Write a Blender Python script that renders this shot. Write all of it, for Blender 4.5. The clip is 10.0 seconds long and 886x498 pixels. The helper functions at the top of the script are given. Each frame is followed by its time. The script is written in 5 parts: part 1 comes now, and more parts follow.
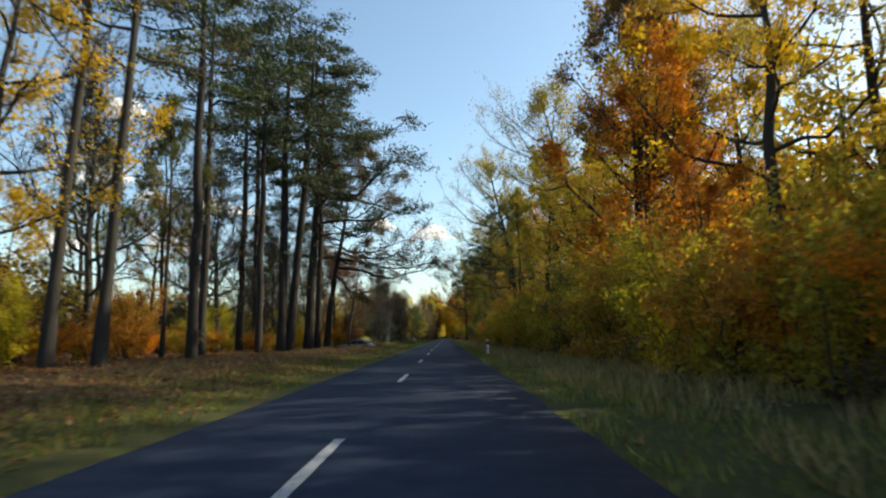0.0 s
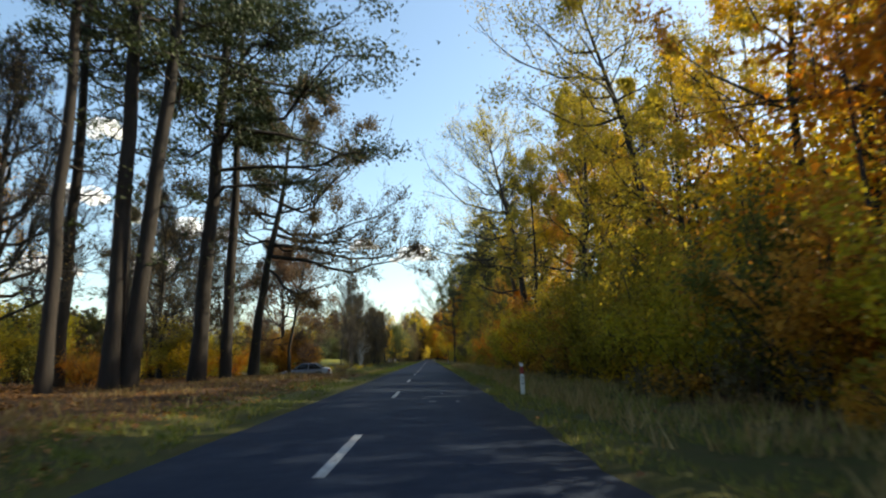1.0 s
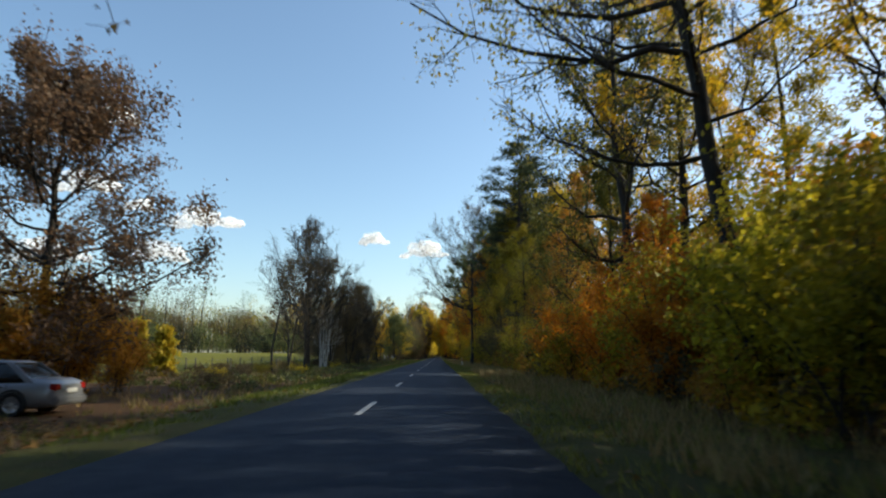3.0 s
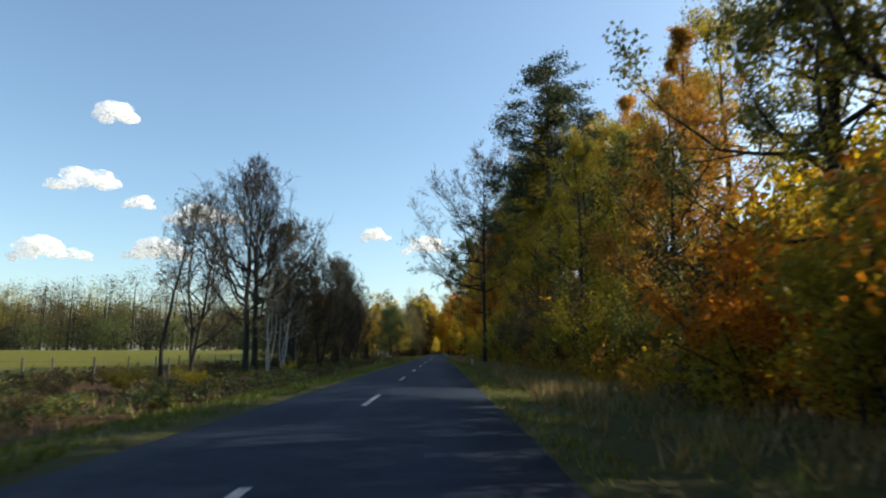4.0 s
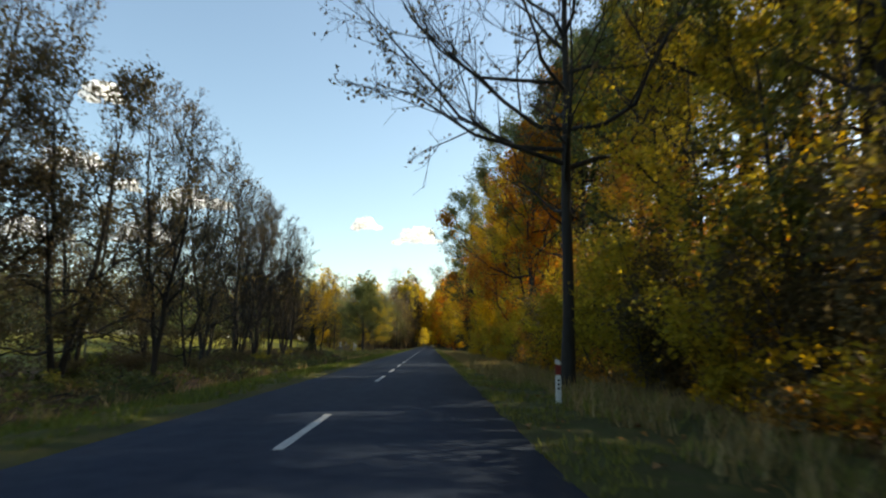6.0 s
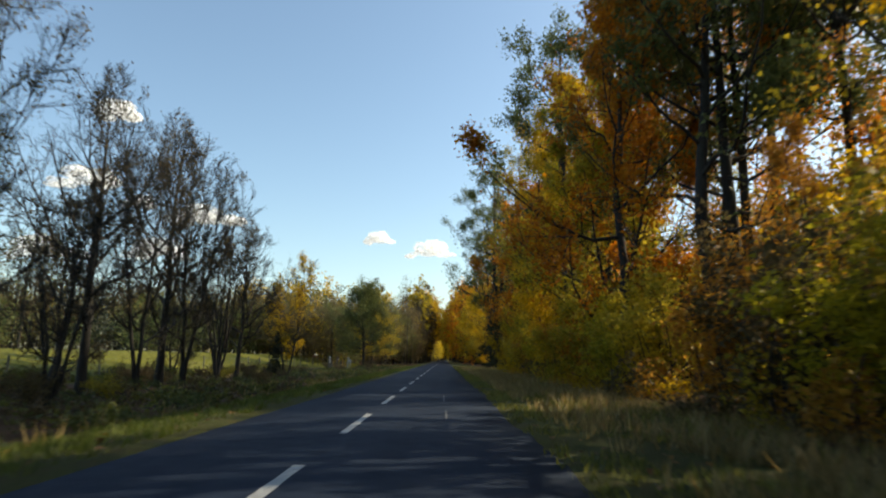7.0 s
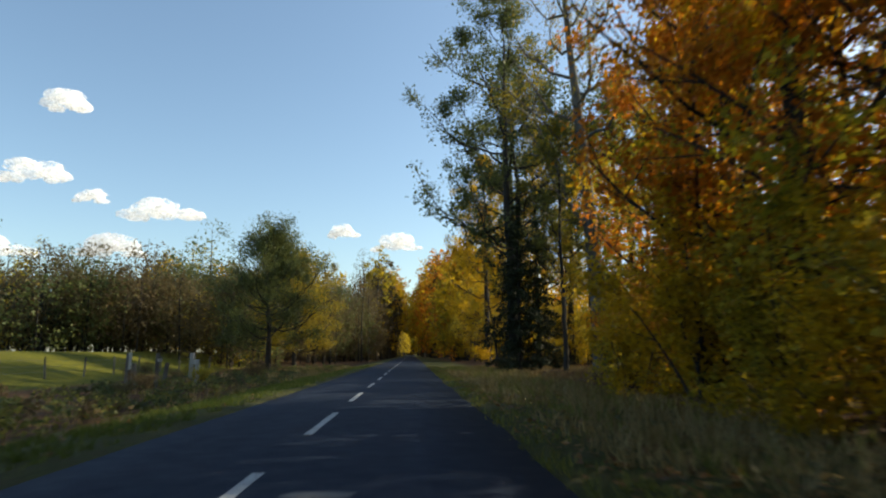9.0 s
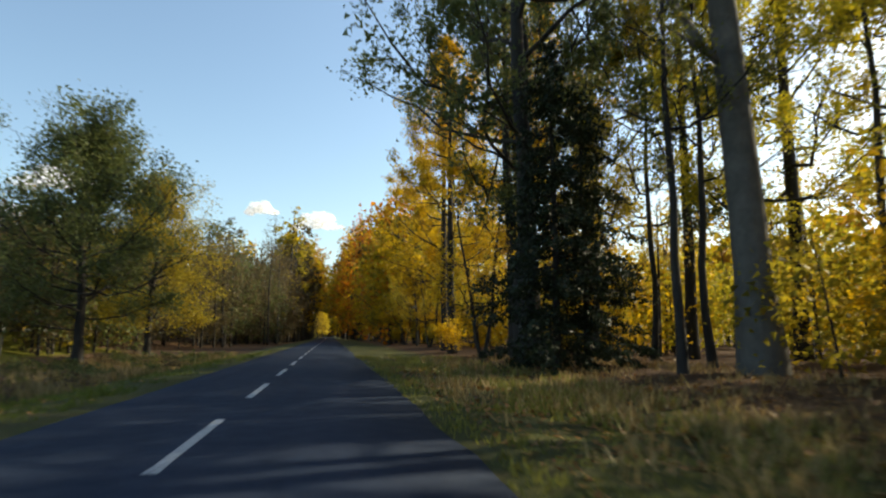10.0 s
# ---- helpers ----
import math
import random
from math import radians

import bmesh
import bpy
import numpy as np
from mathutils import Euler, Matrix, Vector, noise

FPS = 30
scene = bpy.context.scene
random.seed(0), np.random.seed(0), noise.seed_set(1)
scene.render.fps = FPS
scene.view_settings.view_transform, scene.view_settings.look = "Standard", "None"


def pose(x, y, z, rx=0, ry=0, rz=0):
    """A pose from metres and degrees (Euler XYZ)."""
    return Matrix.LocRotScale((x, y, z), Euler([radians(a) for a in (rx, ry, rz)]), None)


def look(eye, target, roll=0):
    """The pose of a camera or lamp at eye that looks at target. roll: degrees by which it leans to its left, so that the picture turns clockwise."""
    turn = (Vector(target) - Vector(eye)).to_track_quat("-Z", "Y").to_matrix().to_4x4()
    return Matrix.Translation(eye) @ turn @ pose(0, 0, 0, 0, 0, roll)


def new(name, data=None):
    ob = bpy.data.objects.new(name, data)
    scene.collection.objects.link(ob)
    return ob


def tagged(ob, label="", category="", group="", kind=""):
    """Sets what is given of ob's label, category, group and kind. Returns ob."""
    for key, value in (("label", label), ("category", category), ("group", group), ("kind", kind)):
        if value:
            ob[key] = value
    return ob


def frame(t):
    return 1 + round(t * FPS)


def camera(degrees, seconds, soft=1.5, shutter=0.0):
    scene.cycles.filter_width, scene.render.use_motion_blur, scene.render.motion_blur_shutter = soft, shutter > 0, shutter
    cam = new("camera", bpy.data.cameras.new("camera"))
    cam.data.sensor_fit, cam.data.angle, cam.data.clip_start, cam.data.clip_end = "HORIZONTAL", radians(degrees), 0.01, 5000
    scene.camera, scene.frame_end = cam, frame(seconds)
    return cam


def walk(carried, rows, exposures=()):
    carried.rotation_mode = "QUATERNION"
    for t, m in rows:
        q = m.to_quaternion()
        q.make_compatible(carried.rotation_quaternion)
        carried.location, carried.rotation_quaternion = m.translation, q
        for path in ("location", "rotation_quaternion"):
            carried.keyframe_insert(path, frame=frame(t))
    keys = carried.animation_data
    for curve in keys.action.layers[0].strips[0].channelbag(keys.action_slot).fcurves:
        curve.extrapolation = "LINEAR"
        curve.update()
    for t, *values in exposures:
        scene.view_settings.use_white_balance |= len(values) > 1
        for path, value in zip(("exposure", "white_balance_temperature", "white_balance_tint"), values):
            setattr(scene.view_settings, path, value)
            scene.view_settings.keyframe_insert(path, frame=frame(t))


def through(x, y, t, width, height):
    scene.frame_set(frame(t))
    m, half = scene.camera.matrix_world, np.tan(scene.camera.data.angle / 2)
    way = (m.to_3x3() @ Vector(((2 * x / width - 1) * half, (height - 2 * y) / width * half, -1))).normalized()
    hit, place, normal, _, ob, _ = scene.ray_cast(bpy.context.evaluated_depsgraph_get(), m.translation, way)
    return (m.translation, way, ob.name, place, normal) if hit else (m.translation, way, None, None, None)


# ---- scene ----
cam = camera(71.4, 10.0, soft=2.2, shutter=0.17)
PATH = [
    (0, (-0.13, 1.22, 1.10), (-0.156, 11.116, 2.512), -0.9),
    (0.5, (-0.29, 11.95, 1.10), (0.006, 21.828, 2.623), -0.2),
    (1, (-0.23, 22.71, 1.10), (0.012, 32.553, 2.837), -1.4),
    (1.5, (-0.13, 33.45, 1.10), (0.086, 43.313, 2.746), 0.5),
    (2, (-0.00, 44.14, 1.10), (0.326, 53.955, 2.983), -1.0),
    (2.5, (0.08, 54.61, 1.10), (0.209, 64.444, 2.885), 0.1),
    (3, (0.19, 64.97, 1.10), (0.255, 74.822, 2.810), 0.4),
    (3.2, (0.22, 69.13, 1.10), (0.393, 79.014, 2.600), 0.9),
    (4.5, (0.31, 96.29, 1.12), (0.279, 106.138, 2.842), -0.4),
    (5, (0.27, 106.81, 1.12), (0.550, 116.744, 2.280), 1.6),
    (5.5, (0.26, 117.47, 1.13), (0.717, 127.369, 2.474), 1.5),
    (5.7, (0.26, 121.76, 1.13), (0.551, 131.645, 2.606), 1.9),
    (6.8, (0.20, 145.46, 1.13), (0.192, 155.334, 2.739), 0.3),
    (7, (0.19, 149.80, 1.13), (0.146, 159.643, 2.886), 0.9),
    (7.5, (0.18, 160.69, 1.13), (0.075, 170.576, 2.643), 0.8),
    (8, (0.17, 171.64, 1.13), (0.481, 181.518, 2.625), -0.5),
    (8.5, (0.17, 182.63, 1.13), (0.663, 192.481, 2.760), -0.7),
    (9, (0.15, 193.69, 1.13), (0.652, 203.538, 2.801), -0.3),
    (9.5, (0.09, 204.79, 1.12), (0.828, 214.643, 2.694), -0.5),
    (10, (0.09, 215.92, 1.12), (1.851, 225.669, 2.505), 0.1),
]
walk(cam, [(t, look(eye, target, roll)) for t, eye, target, roll in PATH], exposures=[(0.0, 0.87, 7450, 2), (1.0, 1.12, 7650, 2), (1.5, 1.10, 7850, 2), (2.0, 1.0, 8100, 2), (3.0, 0.63, 6970, 2), (4.5, 0.64, 7070, 2), (5.0, 0.80, 7520, 2), (5.5, 1.07, 8650, 2), (7.0, 0.79, 7750, 2), (7.5, 0.74, 7800, 2), (8.5, 0.64, 7680, 2), (9.0, 0.63, 7450, 2), (9.4, 0.56, 7020, 2), (10.0, 0.82, 7720, 2)])

# ---- world, sun ----
SUN_AZ, SUN_EL = 73.0, 32.0          # degrees to the right of the road's heading, and above the horizon
world = bpy.data.worlds.new("sky")
scene.world = world
world.use_nodes = True
wn = world.node_tree.nodes
sky = wn.new("ShaderNodeTexSky")
sky.sky_type = 'NISHITA'
sky.sun_disc = False
sky.sun_elevation, sky.sun_rotation = radians(SUN_EL), radians(SUN_AZ)
sky.air_density, sky.dust_density, sky.ozone_density = 1.05, 1.2, 3.6
wn["Background"].inputs["Strength"].default_value = 0.148
world.node_tree.links.new(sky.outputs[0], wn["Background"].inputs["Color"])

sun = new("sun", bpy.data.lights.new("sun", 'SUN'))
sun.data.energy, sun.data.angle, sun.data.color = 3.9, radians(0.6), (1.0, 0.90, 0.74)
d = Vector((math.sin(radians(SUN_AZ)) * math.cos(radians(SUN_EL)), math.cos(radians(SUN_AZ)) * math.cos(radians(SUN_EL)), math.sin(radians(SUN_EL))))
sun.matrix_world = look(d * 200, (0, 0, 0))


# ---- materials ----
def material(name):
    m = bpy.data.materials.new(name)
    m.use_nodes = True
    nt = m.node_tree
    return m, nt, nt.nodes["Principled BSDF"]


def node(nt, kind, **sets):
    n = nt.nodes.new(kind)
    for k, v in sets.items():
        n.inputs[k.replace("_", " ")].default_value = v
    return n


def ramp(nt, fac, stops):
    r = nt.nodes.new("ShaderNodeValToRGB")
    while len(r.color_ramp.elements) < len(stops):
        r.color_ramp.elements.new(0.5)
    for e, (p, c) in zip(r.color_ramp.elements, stops):
        e.position, e.color = p, (*c, 1)
    nt.links.new(fac, r.inputs[0])
    return r.outputs[0]


def noise_fac(nt, scale, detail=4.0, rough=0.6, stretch=None):
    tc = nt.nodes.new("ShaderNodeTexCoord")
    n = node(nt, "ShaderNodeTexNoise", Scale=scale, Detail=detail, Roughness=rough)
    if stretch:
        mp = nt.nodes.new("ShaderNodeMapping")
        mp.inputs["Scale"].default_value = stretch
        nt.links.new(tc.outputs["Object"], mp.inputs[0])
        nt.links.new(mp.outputs[0], n.inputs["Vector"])
    else:
        nt.links.new(tc.outputs["Object"], n.inputs["Vector"])
    return n.outputs["Fac"]


def mixed(nt, a, b, fac):
    mx = nt.nodes.new("ShaderNodeMix")
    mx.data_type = 'RGBA'
    for sock, val in ((mx.inputs[6], a), (mx.inputs[7], b)):
        if isinstance(val, tuple):
            sock.default_value = (*val, 1)
        else:
            nt.links.new(val, sock)
    if isinstance(fac, float):
        mx.inputs[0].default_value = fac
    else:
        nt.links.new(fac, mx.inputs[0])
    return mx.outputs[2]


def bump(nt, bsdf, height, strength, dist):
    b = node(nt, "ShaderNodeBump", Strength=strength, Distance=dist)
    nt.links.new(height, b.inputs["Height"])
    nt.links.new(b.outputs[0], bsdf.inputs["Normal"])


def plain(name, colour, rough=0.6, metal=0.0, vary=0.15, scale=6.0):
    m, nt, p = material(name)
    f = noise_fac(nt, scale)
    lo, hi = tuple(c * (1 - vary) for c in colour), tuple(min(1, c * (1 + vary)) for c in colour)
    nt.links.new(ramp(nt, f, [(0.3, lo), (0.7, hi)]), p.inputs["Base Color"])
    p.inputs["Roughness"].default_value, p.inputs["Metallic"].default_value = rough, metal
    return m


def foliage(name, stops, through=0.45, rough=0.55):
    """Leaves: each one its own colour, and light shines through them."""
    m, nt, p = material(name)
    g = nt.nodes.new("ShaderNodeNewGeometry")
    col = ramp(nt, g.outputs["Random Per Island"], [(i / max(1, len(stops) - 1), c) for i, c in enumerate(stops)])
    oi = nt.nodes.new("ShaderNodeObjectInfo")
    hsv = nt.nodes.new("ShaderNodeHueSaturation")
    mr = nt.nodes.new("ShaderNodeMapRange")
    mr.inputs["To Min"].default_value, mr.inputs["To Max"].default_value = 0.75, 1.2
    nt.links.new(oi.outputs["Random"], mr.inputs["Value"])
    nt.links.new(mr.outputs[0], hsv.inputs["Value"])
    nt.links.new(col, hsv.inputs["Color"])
    col = hsv.outputs[0]
    nt.links.new(col, p.inputs["Base Color"])
    p.inputs["Roughness"].default_value = rough
    p.inputs["Specular IOR Level"].default_value = 0.25
    t = nt.nodes.new("ShaderNodeBsdfTranslucent")
    nt.links.new(col, t.inputs["Color"])
    mx = nt.nodes.new("ShaderNodeMixShader")
    mx.inputs[0].default_value = through
    nt.links.new(p.outputs[0], mx.inputs[1])
    nt.links.new(t.outputs[0], mx.inputs[2])
    nt.links.new(mx.outputs[0], nt.nodes["Material Output"].inputs["Surface"])
    return m


def bark(name, dark, light, scale=5.0, stretch=(1, 1, 0.25), depth=0.04):
    m, nt, p = material(name)
    f = noise_fac(nt, scale, 6.0, 0.65, stretch)
    f2 = noise_fac(nt, 0.7, 3.0)
    c = ramp(nt, f, [(0.32, dark), (0.68, light)])
    c = mixed(nt, c, tuple(0.55 * (a + b) * 0.7 for a, b in zip(dark, light)), ramp(nt, f2, [(0.45, (0, 0, 0)), (0.65, (0.6, 0.6, 0.6))]))
    nt.links.new(c, p.inputs["Base Color"])
    p.inputs["Roughness"].default_value = 0.9
    bump(nt, p, f, 0.8, depth)
    return m


PAL = {
    "gold": foliage("leaves_gold", [(0.409, 0.251, 0.017), (0.577, 0.363, 0.019), (0.725, 0.484, 0.024), (0.539, 0.316, 0.019), (0.288, 0.233, 0.022)], 0.62),
    "lime": foliage("leaves_yellow_green", [(0.27, 0.255, 0.024), (0.42, 0.36, 0.028), (0.55, 0.44, 0.034), (0.33, 0.29, 0.026), (0.19, 0.20, 0.024)], 0.62),
    "fresh": foliage("fresh_grass", [(0.070, 0.105, 0.018), (0.12, 0.16, 0.026), (0.18, 0.20, 0.038), (0.09, 0.125, 0.02)], 0.4),
    "orange": foliage("leaves_orange", [(0.400, 0.125, 0.013), (0.600, 0.200, 0.016), (0.720, 0.290, 0.020), (0.500, 0.175, 0.016), (0.340, 0.180, 0.022)], 0.62),
    "olive": foliage("leaves_olive", [(0.218, 0.196, 0.025), (0.356, 0.287, 0.032), (0.552, 0.414, 0.037), (0.276, 0.241, 0.030), (0.437, 0.276, 0.032)], 0.6),
    "brown": foliage("leaves_brown", [(0.276, 0.132, 0.025), (0.460, 0.218, 0.034), (0.575, 0.287, 0.039), (0.345, 0.207, 0.034)], 0.58),
    "rust": foliage("leaves_rust", [(0.15, 0.09, 0.055), (0.23, 0.125, 0.06), (0.13, 0.10, 0.075), (0.19, 0.105, 0.055), (0.11, 0.085, 0.066)], 0.5),
    "dusk": foliage("leaves_dull", [(0.083, 0.073, 0.035), (0.116, 0.097, 0.042), (0.154, 0.110, 0.046), (0.099, 0.079, 0.042)], 0.55),
    "green": foliage("leaves_green", [(0.072, 0.086, 0.022), (0.126, 0.132, 0.029), (0.192, 0.180, 0.038), (0.102, 0.115, 0.029)], 0.45),
    "moss": foliage("leaves_moss", [(0.062, 0.085, 0.030), (0.100, 0.125, 0.040), (0.150, 0.160, 0.050), (0.080, 0.105, 0.038)], 0.45),
    "grey": foliage("leaves_greybrown", [(0.088, 0.066, 0.040), (0.143, 0.099, 0.050), (0.116, 0.097, 0.044), (0.187, 0.127, 0.050)], 0.48),
    "needle": foliage("pine_needles", [(0.030, 0.043, 0.018), (0.050, 0.068, 0.026), (0.072, 0.088, 0.034)], 0.2),
    "fir": foliage("spruce_needles", [(0.013, 0.021, 0.010), (0.023, 0.033, 0.014), (0.034, 0.045, 0.018)], 0.15),
    # bright yellow that imitates the sunlit gap where the road ends
    "lemon": foliage("leaves_lemon_glow", [(0.62, 0.48, 0.04), (0.75, 0.55, 0.04), (0.55, 0.42, 0.05)], 0.5),
    "straw": foliage("dry_grass", [(0.242, 0.171, 0.073), (0.407, 0.297, 0.132), (0.165, 0.127, 0.046), (0.319, 0.209, 0.084)], 0.35),
    "grass": foliage("verge_grass", [(0.077, 0.088, 0.022), (0.145, 0.154, 0.031), (0.238, 0.218, 0.053), (0.116, 0.124, 0.026)], 0.4),
    "litter": foliage("fallen_leaves", [(0.090, 0.040, 0.014), (0.200, 0.092, 0.026), (0.320, 0.155, 0.040), (0.130, 0.055, 0.018), (0.380, 0.220, 0.050)], 0.25),
}
BARK = {
    "dark": bark("bark_dark", (0.011, 0.010, 0.009), (0.038, 0.032, 0.026)),
    "pine": bark("bark_pine", (0.009, 0.007, 0.006), (0.030, 0.021, 0.017), 4.0),
    "beech": bark("bark_beech", (0.070, 0.066, 0.058), (0.14, 0.13, 0.115), 2.5, (1, 1, 0.8), 0.01),
    "birch": bark("bark_birch", (0.10, 0.09, 0.08), (0.62, 0.60, 0.55), 3.0, (0.6, 0.6, 2.2), 0.01),
}


def asphalt_material():
    m, nt, p = material("worn_asphalt_shade_blue")
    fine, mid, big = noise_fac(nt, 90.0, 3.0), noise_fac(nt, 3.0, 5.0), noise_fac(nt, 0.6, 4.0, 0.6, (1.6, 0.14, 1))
    # forest shade and blue skylight are put into these dark blue base colours
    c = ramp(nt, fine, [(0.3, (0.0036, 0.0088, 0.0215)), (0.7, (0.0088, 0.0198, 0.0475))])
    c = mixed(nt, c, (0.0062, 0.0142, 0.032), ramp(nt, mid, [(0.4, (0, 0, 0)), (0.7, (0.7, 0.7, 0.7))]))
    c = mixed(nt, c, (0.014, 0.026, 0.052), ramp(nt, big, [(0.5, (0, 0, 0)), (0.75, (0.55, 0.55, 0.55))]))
    nt.links.new(c, p.inputs["Base Color"])
    nt.links.new(ramp(nt, mid, [(0.3, (0.8, 0.8, 0.8)), (0.7, (0.95, 0.95, 0.95))]), p.inputs["Roughness"])
    p.inputs["Specular IOR Level"].default_value = 0.2
    bump(nt, p, fine, 0.5, 0.006)
    return m


def paint_material():
    m, nt, p = material("worn_white_paint")
    f, f2 = noise_fac(nt, 14.0, 6.0, 0.75), noise_fac(nt, 1.2, 2.0)
    c = ramp(nt, f, [(0.36, (0.10, 0.10, 0.10)), (0.50, (0.33, 0.33, 0.33)), (0.8, (0.50, 0.50, 0.49))])
    c = mixed(nt, c, (0.30, 0.30, 0.30), ramp(nt, f2, [(0.5, (0, 0, 0)), (0.7, (0.6, 0.6, 0.6))]))
    nt.links.new(c, p.inputs["Base Color"])
    p.inputs["Roughness"].default_value = 0.6
    return m


def ground_material():
    """Mown verge, leaf litter under the trees, meadow further out: stains with their own shapes on the soil."""
    m, nt, p = material("grass_and_leaf_litter")
    fine, mid, big = noise_fac(nt, 22.0, 6.0, 0.7), noise_fac(nt, 2.2, 5.0, 0.65), noise_fac(nt, 0.22, 4.0)
    grass = ramp(nt, fine, [(0.25, (0.022, 0.027, 0.008)), (0.5, (0.066, 0.074, 0.019)), (0.8, (0.145, 0.136, 0.038))])
    litter = ramp(nt, fine, [(0.25, (0.020, 0.012, 0.008)), (0.5, (0.070, 0.038, 0.020)), (0.75, (0.19, 0.10, 0.05))])
    dry = ramp(nt, mid, [(0.3, (0.038, 0.034, 0.015)), (0.7, (0.095, 0.078, 0.036))])
    grass = mixed(nt, grass, dry, ramp(nt, mid, [(0.42, (0, 0, 0)), (0.66, (0.75, 0.75, 0.75))]))
    at = nt.nodes.new("ShaderNodeAttribute")
    at.attribute_name = "litter"
    add = node(nt, "ShaderNodeMath")
    add.operation = 'ADD'
    sub = node(nt, "ShaderNodeMath")
    sub.operation = 'MULTIPLY_ADD'
    nt.links.new(mid, sub.inputs[0])
    sub.inputs[1].default_value, sub.inputs[2].default_value = 1.6, -0.8
    nt.links.new(at.outputs["Fac"], add.inputs[0])
    nt.links.new(sub.outputs[0], add.inputs[1])
    c = mixed(nt, grass, litter, ramp(nt, add.outputs[0], [(0.35, (0, 0, 0)), (0.65, (1, 1, 1))]))
    me = nt.nodes.new("ShaderNodeAttribute")
    me.attribute_name = "meadow"
    mead = ramp(nt, mid, [(0.3, (0.080, 0.088, 0.011)), (0.55, (0.135, 0.130, 0.016)), (0.75, (0.190, 0.160, 0.024))])
    c = mixed(nt, c, mead, me.outputs["Fac"])
    c = mixed(nt, c, (0.06, 0.05, 0.03), ramp(nt, big, [(0.5, (0, 0, 0)), (0.75, (0.35, 0.35, 0.35))]))
    nt.links.new(c, p.inputs["Base Color"])
    p.inputs["Roughness"].default_value = 0.95
    p.inputs["Specular IOR Level"].default_value = 0.15
    bump(nt, p, fine, 1.0, 0.06)
    return m


ASPHALT, PAINT, GROUND = asphalt_material(), paint_material(), ground_material()


# ---- mesh helpers ----
def mesh_np(name, V, Q, smooth=False):
    V, Q = np.asarray(V, np.float32), np.asarray(Q, np.int32)
    me = bpy.data.meshes.new(name)
    me.vertices.add(len(V))
    me.vertices.foreach_set("co", V.ravel())
    me.loops.add(Q.size)
    me.loops.foreach_set("vertex_index", Q.ravel())
    me.polygons.add(len(Q))
    me.polygons.foreach_set("loop_start", np.arange(0, Q.size, Q.shape[1], dtype=np.int32))
    me.polygons.foreach_set("use_smooth", np.full(len(Q), smooth))
    me.update(calc_edges=True)
    return me


def tubes(P, R, k):
    """Tapered tubes along m lines of n points: P (m, n, 3), R (m, n)."""
    m, n = R.shape
    T = np.gradient(P, axis=1)
    T /= np.linalg.norm(T, axis=2, keepdims=True) + 1e-9
    mean = T.mean(1)
    ref = np.where((np.abs(mean[:, 2]) > 0.8)[:, None], (1.0, 0, 0), (0, 0, 1.0))[:, None, :]
    A = np.cross(T, np.broadcast_to(ref, T.shape))
    A /= np.linalg.norm(A, axis=2, keepdims=True) + 1e-9
    B = np.cross(T, A)
    ang = np.arange(k) * 2 * np.pi / k
    ring = P[:, :, None] + R[:, :, None, None] * (np.cos(ang)[:, None] * A[:, :, None] + np.sin(ang)[:, None] * B[:, :, None])
    idx = np.arange(m * n * k).reshape(m, n, k)
    a, b = idx[:, :-1], idx[:, 1:]
    Q = np.stack([a, np.roll(a, -1, 2), np.roll(b, -1, 2), b], -1).reshape(-1, 4)
    return ring.reshape(-1, 3), Q


def joined(parts):
    V, Q, n = [], [], 0
    for v, q in parts:
        V.append(v), Q.append(q + n)
        n += len(v)
    return np.concatenate(V), np.concatenate(Q)


def leaf_quads(rng, C, size, long=1.0, up=0.0):
    """A small pointed leaf at every place of C."""
    n = len(C)
    N = rng.normal(size=(n, 3))
    N[:, 2] += up * 2
    N /= np.linalg.norm(N, axis=1, keepdims=True)
    U = np.cross(N, rng.normal(size=(n, 3)))
    U /= np.linalg.norm(U, axis=1, keepdims=True)
    W = np.cross(N, U)
    s = size * rng.uniform(0.55, 1.35, (n, 1)) * 0.5
    k = rng.uniform(-0.5, 0.5, (n, 1))
    V = np.stack([C + U * s * 1.25 * long, C + W * s * 0.85 - U * s * 0.7 * (1 + k) * long, C - W * s * 0.85 - U * s * 0.7 * (1 - k) * long], 1)
    return V.reshape(-1, 3), np.arange(3 * n).reshape(n, 3)


